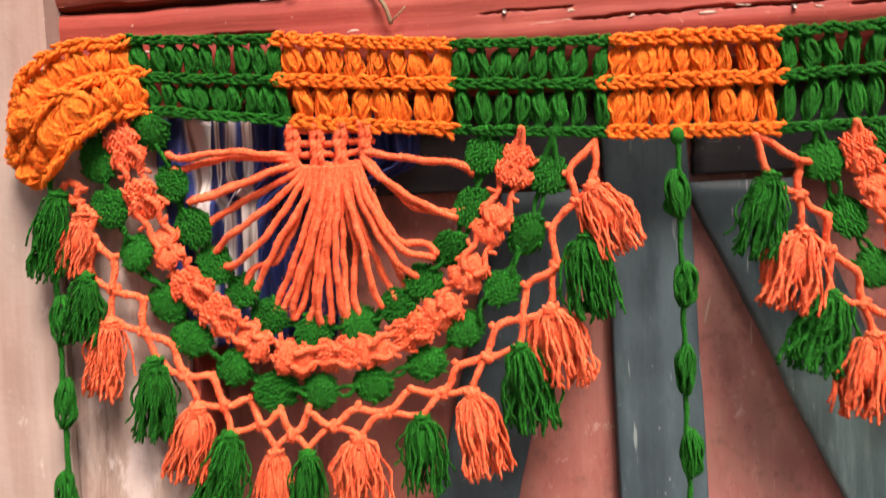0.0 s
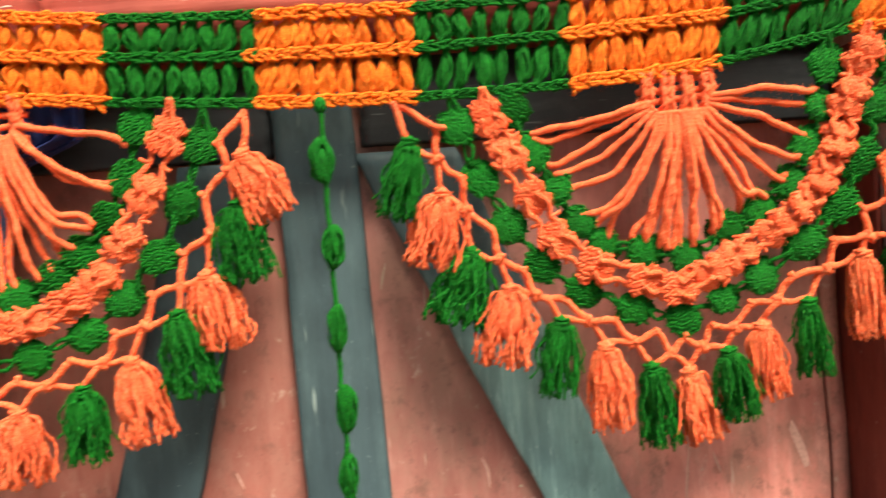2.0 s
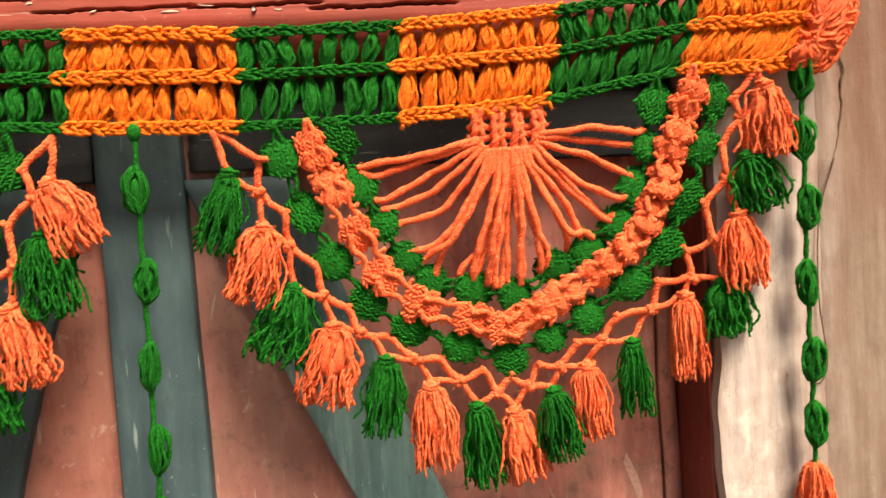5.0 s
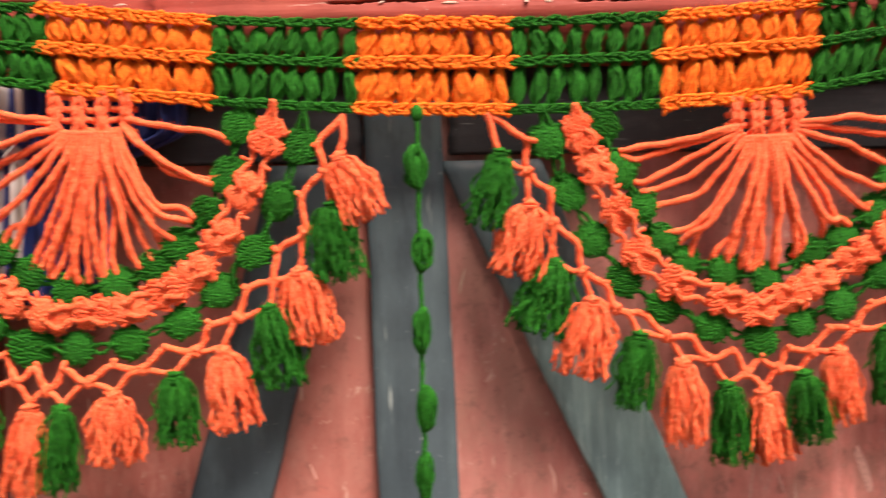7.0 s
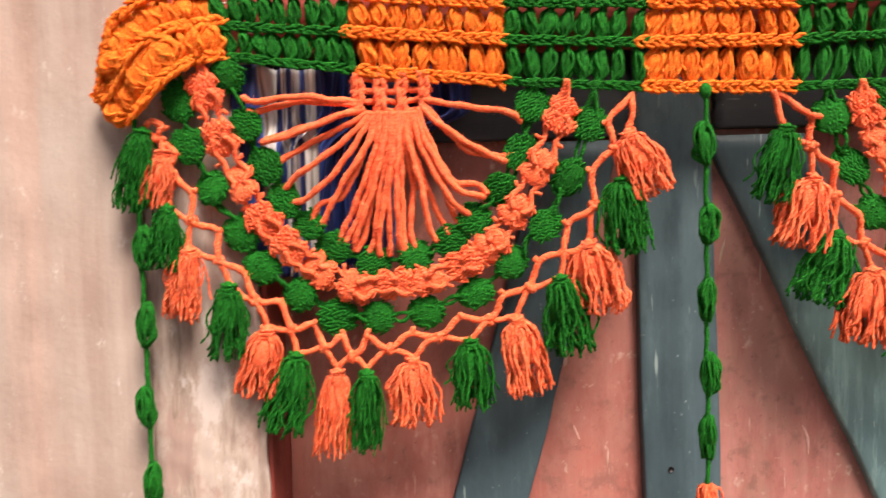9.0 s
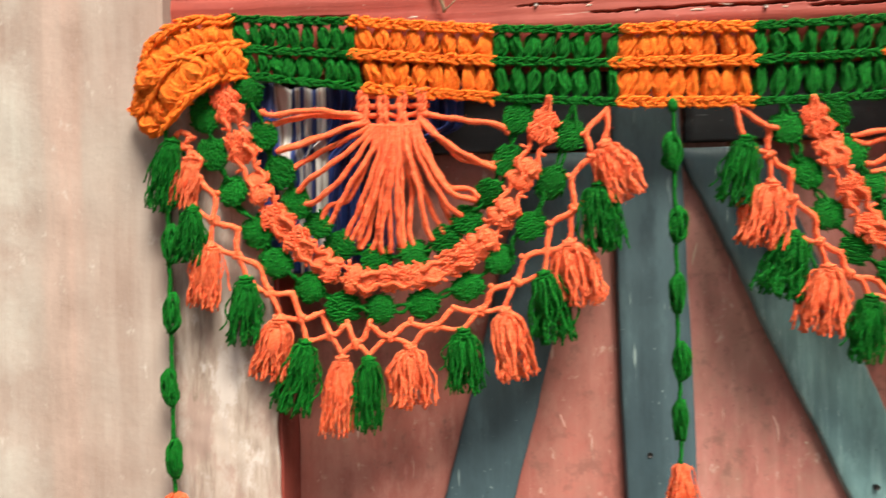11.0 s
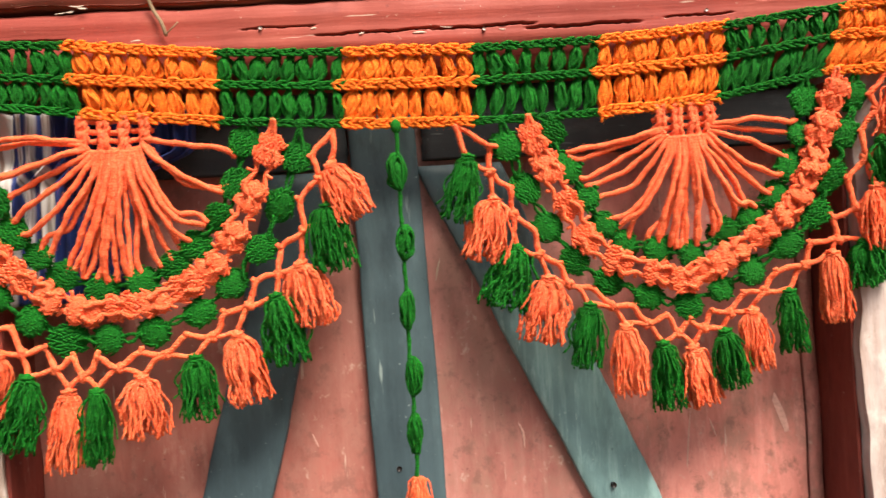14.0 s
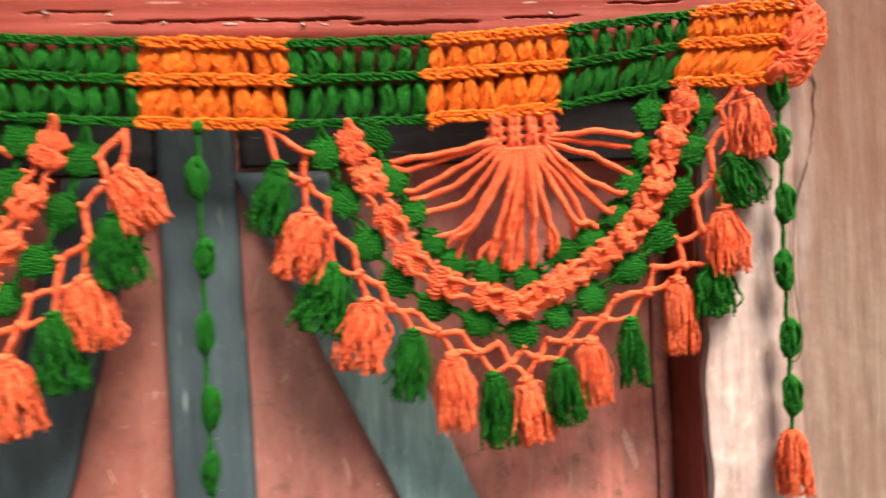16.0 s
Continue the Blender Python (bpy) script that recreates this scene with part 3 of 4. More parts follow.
bar("upright", [(-0.010, 0.05), (0.058, 0.05), (0.0058, 2.05), (-0.0530, 2.05)], BAR_Y, PANEL_Y, 1)
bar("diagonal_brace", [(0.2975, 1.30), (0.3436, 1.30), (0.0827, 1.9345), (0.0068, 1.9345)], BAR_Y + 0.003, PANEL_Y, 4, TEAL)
bar("diagonal_brace", [(-0.328, 1.16), (-0.268, 1.16), (-0.0604, 1.9335), (-0.122, 1.9335)], BAR_Y + 0.002, PANEL_Y, 6)
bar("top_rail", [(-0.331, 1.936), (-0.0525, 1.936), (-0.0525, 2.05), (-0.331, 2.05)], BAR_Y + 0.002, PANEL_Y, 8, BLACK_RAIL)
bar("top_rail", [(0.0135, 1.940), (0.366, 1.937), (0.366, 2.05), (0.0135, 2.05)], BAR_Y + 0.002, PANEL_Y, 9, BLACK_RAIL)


def disc(B, x, y, z, r, h):
    n = 14
    v = [(x + r * math.cos(6.2832 * k / n), y, z + r * math.sin(6.2832 * k / n)) for k in range(n)]
    v += [(x + 0.8 * r * math.cos(6.2832 * k / n), y - h, z + 0.8 * r * math.sin(6.2832 * k / n)) for k in range(n)]
    f = [(k, (k + 1) % n, n + (k + 1) % n, n + k) for k in range(n)] + [tuple(range(n, 2 * n))[::-1]]
    B.add(v, [q[::-1] for q in f])


for x, z in ((-0.024, 1.670), (0.166, 1.640)):
    B = Build()
    disc(B, x, BAR_Y + 0.004, z, 0.0028, 0.0045)
    part("screw", B, door, mat=RUST)

SCUFF = plain_mat("bare_scuff", (0.42, 0.30, 0.23), 0.8)
CHIP = plain_mat("chipped_paint", (0.45, 0.42, 0.38), 0.8)


def scuff(pts, w, y, mat=SCUFF):
    """A shallow scrape in the paint: a thin tapering ridge along a short line."""
    B = Build()
    P = spline([(x, y, z) for x, z in pts], 14)
    tube(B, P, w * np.sin(np.linspace(0.15, 3.0, 14)), 5)
    me = B.mesh("scrape", mat)
    ob = part("scrape", me, door, Matrix.Translation((0, y, 0)) @ Matrix.Diagonal((1, 0.25, 1, 1)) @ Matrix.Translation((0, -y, 0)))
    return ob


scuff([(0.040, 1.850), (0.036, 1.838), (0.028, 1.818)], 0.0016, PANEL_Y)
scuff([(0.024, 1.853), (0.021, 1.842), (0.019, 1.832)], 0.0012, PANEL_Y)
scuff([(0.054, 1.722), (0.051, 1.718)], 0.0014, PANEL_Y)
scuff([(0.112, 1.676), (0.115, 1.675)], 0.0013, PANEL_Y)
PINK = plain_mat("faded_pink_scrape", (0.56, 0.31, 0.26), 0.8)
scuff([(0.318, 1.725), (0.324, 1.705), (0.333, 1.680), (0.337, 1.655)], 0.0050, PANEL_Y + 0.0003, PINK)
scuff([(0.311, 1.760), (0.3115, 1.730), (0.313, 1.700)], 0.0009, PANEL_Y, PINK)
scuff([(0.245, 1.700), (0.240, 1.660), (0.236, 1.620)], 0.0012, PANEL_Y, PINK)
scuff([(0.262, 1.690), (0.268, 1.672)], 0.0011, PANEL_Y, PINK)
scuff([(0.085, 1.700), (0.089, 1.690), (0.090, 1.676)], 0.0014, PANEL_Y, PINK)
scuff([(-0.085, 1.745), (-0.088, 1.735)], 0.0012, PANEL_Y, PINK)
scuff([(-0.100, 1.705), (-0.094, 1.690)], 0.0010, PANEL_Y, PINK)
for x, z in ((0.0085, 1.826), (0.0082, 1.822), (0.0092, 1.800), (0.0090, 1.790), (0.0098, 1.765)):
    scuff([(x - 0.001, z), (x + 0.001, z + 0.002)], 0.0010, BAR_Y + 0.001, CHIP)

# ---- blue and white cloth tucked in the door's corner ----
B = Build()
nu, nv = 160, 40
V = []
for j in range(nv + 1):
    t = j / nv
    right = -0.178 if t < 0.25 else -0.178 - 0.045 * min(1, (t - 0.25) / 0.12) - 0.02 * t
    left = -0.350
    for i in range(nu + 1):
        s = i / nu
        x = left + (right - left) * s
        over = min(1.0, max(0.0, (-0.322 - x) / 0.014))          # the folds drawn forward beside the jamb
        z = 1.993 - (0.158 - 0.11 * min(1.0, max(0.0, (-0.332 - x) / 0.018))) * t
        y = 0.018 - 0.0245 * over * over * (3 - 2 * over) + (0.006 - 0.0048 * over) * math.sin(46 * s + 1.5 * math.sin(7 * s)) + (1 - over) * (0.0035 * math.sin(101 * s + 2 * t) + 0.004 * t * math.sin(13 * s))
        V.append((x + 0.002 * math.sin(9 * t + 20 * s), y, z))
f = [(j * (nu + 1) + i, (j + 1) * (nu + 1) + i, (j + 1) * (nu + 1) + i + 1, j * (nu + 1) + i + 1) for j in range(nv) for i in range(nu)]
B.add(V, f)
cl = part("hanging_cloth", B, mat=CLOTH)
sol = cl.modifiers.new("thick", "SOLIDIFY")
sol.thickness = 0.0015
tagged(cl, "folded blue and white striped cloth hanging before the door's top corner", "cloth")

# ---- the crocheted door hanging ----
toran = thing("door_hanging", pose(0, 0, 1.965), "crocheted orange, coral and green yarn hanging with scallops and tassels", "door hanging")
rnd = random.Random(7)


def depth(x):
    """How far the hanging comes forward of the door's plane at x: the ends bow out over the jambs."""
    return -0.03 * max(0.0, (abs(x) - 0.2) / 0.24) ** 1.5


def at(p, dy=0.0):
    return np.array([p[0], depth(p[0]) + dy, p[1]])


def puff_mesh(name, mat, w, h, d, strands, seed, r=0.0018, core=1.0, oval=False):
    """A puff stitch of unit place: strands bulging between two pinched ends, from z = 0 to h."""
    q = random.Random(seed)
    B = Build()
    egg(B, (0, 0, h / 2), w * 0.41 * core, d * 0.41 * core, h * 0.33 * core)
    sx, belly = q.uniform(-0.08, 0.08) * w, q.uniform(0.44, 0.56)
    for k in range(strands):
        a = 2 * math.pi * (k + q.uniform(-0.35, 0.35)) / strands
        bx, by = math.cos(a) * (w / 2 - r) * q.uniform(0.85, 1.1), math.sin(a) * (d / 2 - r) * q.uniform(0.9, 1.1)
        tw = q.uniform(-0.12, 0.12) * w
        prof = ((0.0, 0.10), (0.16, 0.26), (0.29, 0.90), (belly, 1.10), (0.71, 0.90), (0.84, 0.26), (1.0, 0.10))
        if oval:
            prof = ((0.0, 0.12), (0.09, 0.45), (0.25, 0.92), (belly, 1.05), (0.75, 0.92), (0.91, 0.45), (1.0, 0.12))
        pts = [(bx * f + (tw if u < 0.4 else -tw) * (0.2 < u < 0.8) + sx * f, by * (0.25 + 0.75 * f), u * h) for u, f in prof]
        yarn(B, pts, r * q.uniform(0.85, 1.2), 0.034, 1 if seed % 2 else -1, plies=2, sides=4, step=16, wander=0.45)
    return B.mesh(name, mat)


def pad_mesh(name, mat, w, h, d, lobes, seed, r):
    """A flat crocheted motif, w wide and h high from z = 0: lobes covered with rows of small slanted stitches, with an uneven rim."""
    q = random.Random(seed)
    B = Build()
    lw = w / (1 + 0.74 * (lobes - 1))
    mids = [(k - (lobes - 1) / 2) * 0.74 * lw + q.uniform(-0.0006, 0.0006) for k in range(lobes)]
    tall = [h * q.uniform(0.9, 1.05) for _ in mids]
    for mx, lh in zip(mids, tall):
        egg(B, (mx, 0.0004, h / 2), lw * 0.46, d * 0.49, lh * 0.48, 18, 12)
    rows = int(h / 0.0024)
    for j in range(rows):
        v = -0.92 + 1.84 * j / (rows - 1)
        half = [math.sqrt(max(0.0, 1 - v * v)) * 0.5 * lw for _ in mids]
        x = min(m - a for m, a in zip(mids, half)) + q.uniform(0, 0.001)
        end = max(m + a for m, a in zip(mids, half))
        slant = 0.0008 * (1 if j % 2 else -1)
        while x < end:
            inside = [1 - ((x - m) / (a + 1e-6)) ** 2 for m, a in zip(mids, half)]
            k = max(range(lobes), key=lambda i: inside[i])
            if inside[k] > -0.10:
                dome = math.sqrt(max(0.08, 1 - v * v * 0.85) * max(0.10, inside[k]))
                for face in (-1, 1):
                    if face > 0 and (j + int(x * 4000)) % 2:
                        continue
                    y = face * 0.5 * d * dome * q.uniform(0.86, 0.97)
                    z = h / 2 + v * 0.5 * tall[k] + 0.0012 * math.sin(x * 420 + seed) + q.uniform(-0.0005, 0.0005)
                    e = 0.0019 * q.uniform(0.8, 1.3)
                    pts = spline([(x - e, y * 0.80, z - slant * 1.3), (x, y + face * 0.0003, z + q.uniform(-0.0003, 0.0003)), (x + e, y * 0.80, z + slant * 1.3)], 5)
                    tube(B, pts, r * q.uniform(0.8, 1.2) * np.array([0.7, 1.0, 1.1, 1.0, 0.7]), 5)
            x += 0.0026 * q.uniform(0.85, 1.15)
    for mx, lh in zip(mids, tall):
        lip = [(mx + 0.48 * lw * math.sin(a) * q.uniform(0.92, 1.08), q.uniform(-0.0008, 0.0008), h / 2 - 0.48 * lh * math.cos(a) * q.uniform(0.92, 1.08)) for a in np.linspace(0.2, 6.1, 19)]
        yarn(B, lip, r * 0.9, 0.006, 1, plies=2, sides=4, step=6, wander=0.4, hair=5)
    return B.mesh(name, mat)


PUFF = {}
for key, mat, w, strands in (("o", ORANGE, 0.0140, 8), ("g", GREEN, 0.0108, 7), ("c", CORAL, 0.0125, 7)):
    PUFF[key] = [puff_mesh("puff_stitch", mat, w * (0.92 + 0.05 * k), 0.029, 0.011, strands, 10 * k + len(key) + ord(key[0])) for k in range(5)]
MAT = {"o": ORANGE, "g": GREEN, "c": CORAL}


def between(a, b, mesh, name, parent, width=1.0, turn=0.0, h=0.029):
    """Places a stitch from point a to point b."""
    a, b = Vector(a), Vector(b)
    z = b - a
    length = z.length
    z.normalize()
    y = Vector((0, 1, 0))
    x = y.cross(z).normalized()
    y = z.cross(x)
    m = Matrix((x, y, z)).transposed().to_4x4()
    m.translation = a
    return part(name, mesh, parent, m @ Matrix.Rotation(turn, 4, "Z") @ Matrix.Diagonal((width, 1, length / h, 1)))


def chain(B, pts, half, q):
    """A crocheted edge: a core covered by slanted, overlapping stitches, two to a loop, half as high as given to either side."""
    P = spline(pts, 80)
    length = np.linalg.norm(np.diff(P, axis=0), axis=1).sum()
    tube(B, P + np.array([0, 0.0012, 0]), half * 0.62, 7)
    count = max(2, int(length / 0.0058))
    up = np.array([0, 0, 1.0])
    for k in range(count):
        for side in (-1, 1):
            u = (k + 0.5 + 0.22 * side + q.uniform(-0.28, 0.28)) / count * 79
            i = int(min(78, max(0, u)))
            c = P[i] + (P[i + 1] - P[i]) * (u - i)
            t = P[i + 1] - P[i]
            t = t / np.linalg.norm(t)
            n = up - t * (up @ t)
            f = np.array([0, -1.0, 0])
            e, lo, hi = 0.0040 * q.uniform(0.85, 1.15), side * half * 0.86 * q.uniform(0.7, 1.15), side * half * q.uniform(-0.2, 0.3)
            line = [c - t * e + n * hi * 1.6 + f * half * 0.35, c - t * 0.25 * e + n * (0.55 * lo + 0.4 * hi) + f * half * q.uniform(0.50, 0.72), c + t * e + n * lo * 0.98 + f * half * 0.15]
            yarn(B, line, half * 0.40 * q.uniform(0.9, 1.15), 0.016, side, plies=2, sides=5, step=12, wander=0.25, hair=2.0)


def block(key, top, mid, low, count, label, swell=0.0, fat=1.0, layers=1):
    """A colour block of the band: three chained edges with two rows of puff stitches."""
    q = random.Random(int(abs(top[0][0]) * 1e4) + 3)
    top, mid, low = (spline(r, 24) + np.array([0, dz]) for r, dz in ((top, -0.0040), (mid, -0.0008), (low, 0.0010)))

    def p3(r, u, dy=0.0):
        i = min(22, max(0, int(math.floor(u * 23))))
        w = u * 23 - i
        x, z = r[i] * (1 - w) + r[i + 1] * w
        return at((x, z), dy - swell * math.sin(math.pi * min(1, max(0, u))))

    rr = 0.0046 if key == "o" else 0.0035
    body = None
    for r, name in ((mid, "band_block"), (top, "edge_chain"), (low, "edge_chain")):
        B = Build()
        start = -0.06 if key == "o" and r is mid else -0.01
        chain(B, [p3(r, u, -0.002) for u in np.linspace(start, 1.012, 14)], rr, q)
        ob = part(name, B, body or toran, label=label if body is None else "", mat=MAT[key])
        body = body or ob
    for upper, lower in ((top, mid), (mid, low)):
        for k in range(count * layers):
            u = (k % count + 0.5 + 0.5 * (k // count)) / count + q.uniform(-0.012, 0.012)
            du = q.uniform(-0.05, 0.05) + (0.03 if key == "g" or top[0][0] > 0.1 else 0) + (q.uniform(-0.08, 0.08) if fat > 1 else 0)
            dy = 0.001 + 0.006 * (k // count) + (q.uniform(-0.005, 0.003) if fat > 1 else 0)
            between(p3(lower, u - du / 2, dy), p3(upper, u + du / 2, dy), q.choice(PUFF[key]), "puff_stitch", body, fat * q.uniform(0.8, 1.16), q.uniform(-0.7, 0.7))
    return body


EDGE_T = [(-0.365, 2.0475), (-0.266, 2.0445), (-0.152, 2.0345), (-0.047, 2.0305), (0.056, 2.0285), (0.165, 2.031), (0.271, 2.037), (0.367, 2.045), (0.450, 2.0480)]
EDGE_M = [(-0.357, 2.020), (-0.262, 2.014), (-0.151, 2.0055), (-0.050, 2.000), (0.057, 1.998), (0.163, 2.001), (0.270, 2.0065), (0.363, 2.018), (0.446, 2.0185)]
EDGE_B = [(-0.351, 1.9965), (-0.257, 1.985), (-0.152, 1.974), (-0.051, 1.9665), (0.055, 1.963), (0.162, 1.965), (0.261, 1.972), (0.350, 1.987), (0.427, 1.986)]
for k, key in enumerate("gogogogo"):
    block(key, EDGE_T[k : k + 2], EDGE_M[k : k + 2], EDGE_B[k : k + 2], (9, 8, 8, 8, 8, 8, 8, 9)[k], "orange crocheted puff-stitch block" if key == "o" else "green crocheted puff-stitch block")
# the bunched end that curls down over the left jamb
block("o", [(-0.363, 2.046), (-0.394, 2.040), (-0.417, 2.023), (-0.428, 2.001), (-0.437, 1.977)],
      [(-0.357, 2.022), (-0.385, 2.014), (-0.406, 2.000), (-0.422, 1.978), (-0.436, 1.966)],
      [(-0.352, 1.9965), (-0.370, 1.992), (-0.392, 1.974), (-0.405, 1.962), (-0.420, 1.951)], 9, "orange crocheted end bunched and curling down", 0.016, 1.35, 2)
# the coral tip that turns back at the right end
TIP = [(0.432, 2.0480), (0.448, 2.0455), (0.4600, 2.034), (0.4605, 2.017), (0.452, 1.998), (0.440, 1.984), (0.422, 1.985)]
tip = None
hub = np.array([0.427, 2.008])
q = random.Random(40)
for k, f in enumerate((1.0, 0.86, 0.52, 0.25)):
    B = Build()
    line = [hub + (np.array(p) - hub) * f + np.array([q.uniform(-0.0008, 0.0008), q.uniform(-0.0008, 0.0008)]) for p in TIP[1:]]
    chain(B, [at(p, -0.004 - 0.0012 * k + q.uniform(-0.0012, 0.0012)) for p in line], 0.0042, q)
    ob = part("band_block" if tip is None else "edge_chain", B, tip or toran, label="coral crocheted tip turned back" if tip is None else "", mat=CORAL)
    tip = tip or ob
rim_line = spline(TIP[1:], 12)
for k in range(1, 12):
    p = rim_line[k]
    inner = hub + (p - hub) * 0.18 + np.array([0.001, -0.003])
    between(at(p, -0.006 + q.uniform(-0.001, 0.001)), at(inner, -0.008 + q.uniform(-0.002, 0.001)), q.choice(PUFF["c"]), "puff_stitch", tip, q.uniform(0.9, 1.2), q.uniform(-0.6, 0.6))

for k, (x, z, dx) in enumerate(((-0.156, 1.974, 0.004), (0.164, 1.964, -0.002), (0.262, 1.973, 0.002))):
    B = Build()
    yarn(B, [at((x, z), -0.003), at((x + 0.3 * dx, z - 0.003), -0.005), at((x + dx, z - 0.006), -0.004)], 0.0014, 0.009, hair=3)
    part("loose_end", B, toran, mat=ORANGE)

# ---- the scallops ----
PADS = [pad_mesh("rosette", GREEN, 0.0268, 0.0238, 0.0062, 1, 140 + k, 0.00085) for k in range(6)]
BOWS = [pad_mesh("rosette", CORAL, 0.0275, 0.0215, 0.0052, 2, 160 + k, 0.00085) for k in range(6)]


def row_axes(P, i):
    t = P[min(i + 1, len(P) - 1)] - P[max(i - 1, 0)]
    t = t / np.linalg.norm(t)
    return t, np.array([-t[2], 0, t[0]])


def band_low(x):
    return float(np.interp(x, [p[0] for p in EDGE_B], [p[1] for p in EDGE_B]))


def ring(key, pts, label, dy, fat=1.0):
    """A row of rosettes strung along an arc, with linking yarn between them and up to the band."""
    q = random.Random(len(pts) + int(pts[0][0] * 1e4))
    P = [at(p, dy) for p in pts]
    B = Build()
    for i in range(len(P) - 1):
        a, b = P[i], P[i + 1]
        m = 0.5 * (a + b)
        t, n = row_axes(P, i)
        if key == "c":
            w = 0.0075
            f = np.array([0, -0.004, 0])
            yarn(B, [a + n * w * 0.5 + f, a + n * w + t * 0.008 + 0.5 * f, m + n * 0.0048, b + n * w - t * 0.006, b + n * w * 0.4 + 0.8 * f], 0.0021, 0.009)
            yarn(B, [a - n * w * 0.5 + f, a - n * w + t * 0.007 + 0.5 * f, m - n * 0.0048, b - n * w - t * 0.008, b - n * w * 0.4 + 0.8 * f], 0.0021, 0.009)
            for up in (1, -1):
                yarn(B, [m + up * n * 0.005, m + up * n * 0.008 + t * q.uniform(-0.002, 0.002), m + up * n * q.uniform(0.009, 0.012) + t * q.uniform(-0.003, 0.003)], 0.0015, 0.009)
        else:
            for k in range(2):
                e = [n * q.uniform(-0.004, 0.004) for _ in range(3)]
                yarn(B, [a * 0.75 + b * 0.25 + e[0], m + e[1] + t * q.uniform(-0.002, 0.002) + np.array([0, q.uniform(-0.002, 0.002), 0]), a * 0.25 + b * 0.75 + e[2]], 0.0017, 0.006, 1, 2, 4, 5, 0.5)
    for end, prev in ((P[0], P[1]), (P[-1], P[-2])):
        top = np.array([end[0] + 0.25 * (end[0] - prev[0]), end[1], band_low(end[0])])
        if top[2] > end[2] + 0.004:
            off = np.array([0.003, 0, 0])
            for sgn in (-1, 1):
                yarn(B, [end + sgn * off * 1.5, 0.5 * (end + top) + sgn * off, top + np.array([0, -0.003, 0.003])], 0.0019, 0.009)
    body = part("scallop_cord", B, toran, label=label, mat=MAT[key])
    for i, p in enumerate(P):
        t, n = row_axes(P, i)
        if key == "g":
            size = fat * q.uniform(0.0114, 0.0128)
            d = n + t * q.uniform(-0.35, 0.35) + np.array([0, q.uniform(-0.15, 0.15), 0.4])
            mesh, width = q.choice(PADS), fat * q.uniform(0.92, 1.10)
            hh = 0.0235
        else:
            size = q.uniform(0.0108, 0.0124)
            d = n + t * q.uniform(-0.2, 0.2) + np.array([0, q.uniform(-0.15, 0.15), 0])
            mesh, width = q.choice(BOWS), q.uniform(0.86, 1.0)
            hh = 0.0215
        d = d / np.linalg.norm(d)
        between(p - d * size, p + d * size, mesh, "rosette", body, width, q.uniform(-0.35, 0.35) + (math.pi if q.random() < 0.5 else 0), hh)
    return body


def tassel_mesh(mat, seed, strands=66):
    """A tassel's skirt, one unit long below its neck and one unit wide at the hem."""
    q = random.Random(seed)
    B = Build()
    L, W = 0.05, 0.036
    flare, hem = q.uniform(0.75, 1.0), q.uniform(0.80, 0.9)
    for k in range(strands):
        a, rad = q.uniform(0, 2 * math.pi), math.sqrt(q.uniform(0.10, 1))
        ex, ey = 0.5 * W * rad * math.cos(a), 0.30 * W * rad * math.sin(a)
        ln = L * q.uniform(hem, 1.04)
        wild = q.random() < (0.18 if mat is GREEN else 0.09)
        if wild:
            ex, ln = ex * 1.35, ln * q.uniform(0.55, 0.9)
        w = [q.uniform(-0.0026, 0.0026) for _ in range(5)]
        pts = [(0.16 * ex, 0.16 * ey, 0.001), (0.55 * ex, 0.6 * ey, -0.05 * ln), (0.85 * ex * flare + 0.5 * w[0], 0.9 * ey, -0.22 * ln), (0.93 * ex + w[1], ey + w[2], -0.52 * ln), (0.97 * ex + w[3], ey - w[1], -0.78 * ln), (1.0 * ex + w[4] + (q.uniform(-0.004, 0.004) if wild else 0), ey + w[0], -ln)]
        yarn(B, pts, 0.00112, 0.010, 1, plies=2, sides=3, step=6, wander=0.5, hair=0.6)
    egg(B, (0, 0, -0.33 * L), 0.33 * W, 0.2 * W, 0.30 * L)
    return B.mesh("tassel", mat)


def knot_mesh(mat, seed):
    q = random.Random(seed)
    B = Build()
    egg(B, (0, 0, 0.001), 0.0042, 0.0042, 0.006)
    pts = []
    for k in range(40):
        a = k * 0.75
        pts.append((0.0047 * math.cos(a), 0.0047 * math.sin(a), -0.004 + 0.0085 * k / 40 + 0.0008 * q.uniform(-1, 1)))
    yarn(B, pts, 0.0014, 0.006, 1, 2, 4, 4)
    return B.mesh("knot", mat)


TASSEL = {k: [tassel_mesh(m, 60 + i + ord(k[0])) for i in range(6)] for k, m in (("g", GREEN), ("o", CORAL))}
KNOT = {k: [knot_mesh(m, 90 + i) for i in range(2)] for k, m in (("g", GREEN), ("o", CORAL))}


def tassel(key, x, z, dx, dz, width, q, parent=None, dy=0.0):
    p = Vector(at((x, z), dy))
    length = math.hypot(dx, dz)
    m = Matrix.Translation(p) @ Matrix.Rotation(-math.atan2(dx, -dz), 4, "Y") @ Matrix.Rotation(q.choice((0, math.pi)) + q.uniform(-0.3, 0.3), 4, "Z")
    s = Matrix.Diagonal((width / 0.036, 1.0, length / 0.05, 1))
    ob = part("tassel", q.choice(TASSEL[key]), parent or toran, m @ s, "green yarn tassel" if key == "g" else "coral yarn tassel")
    if parent is None:
        part("knot", q.choice(KNOT[key]), ob, m)
    return ob


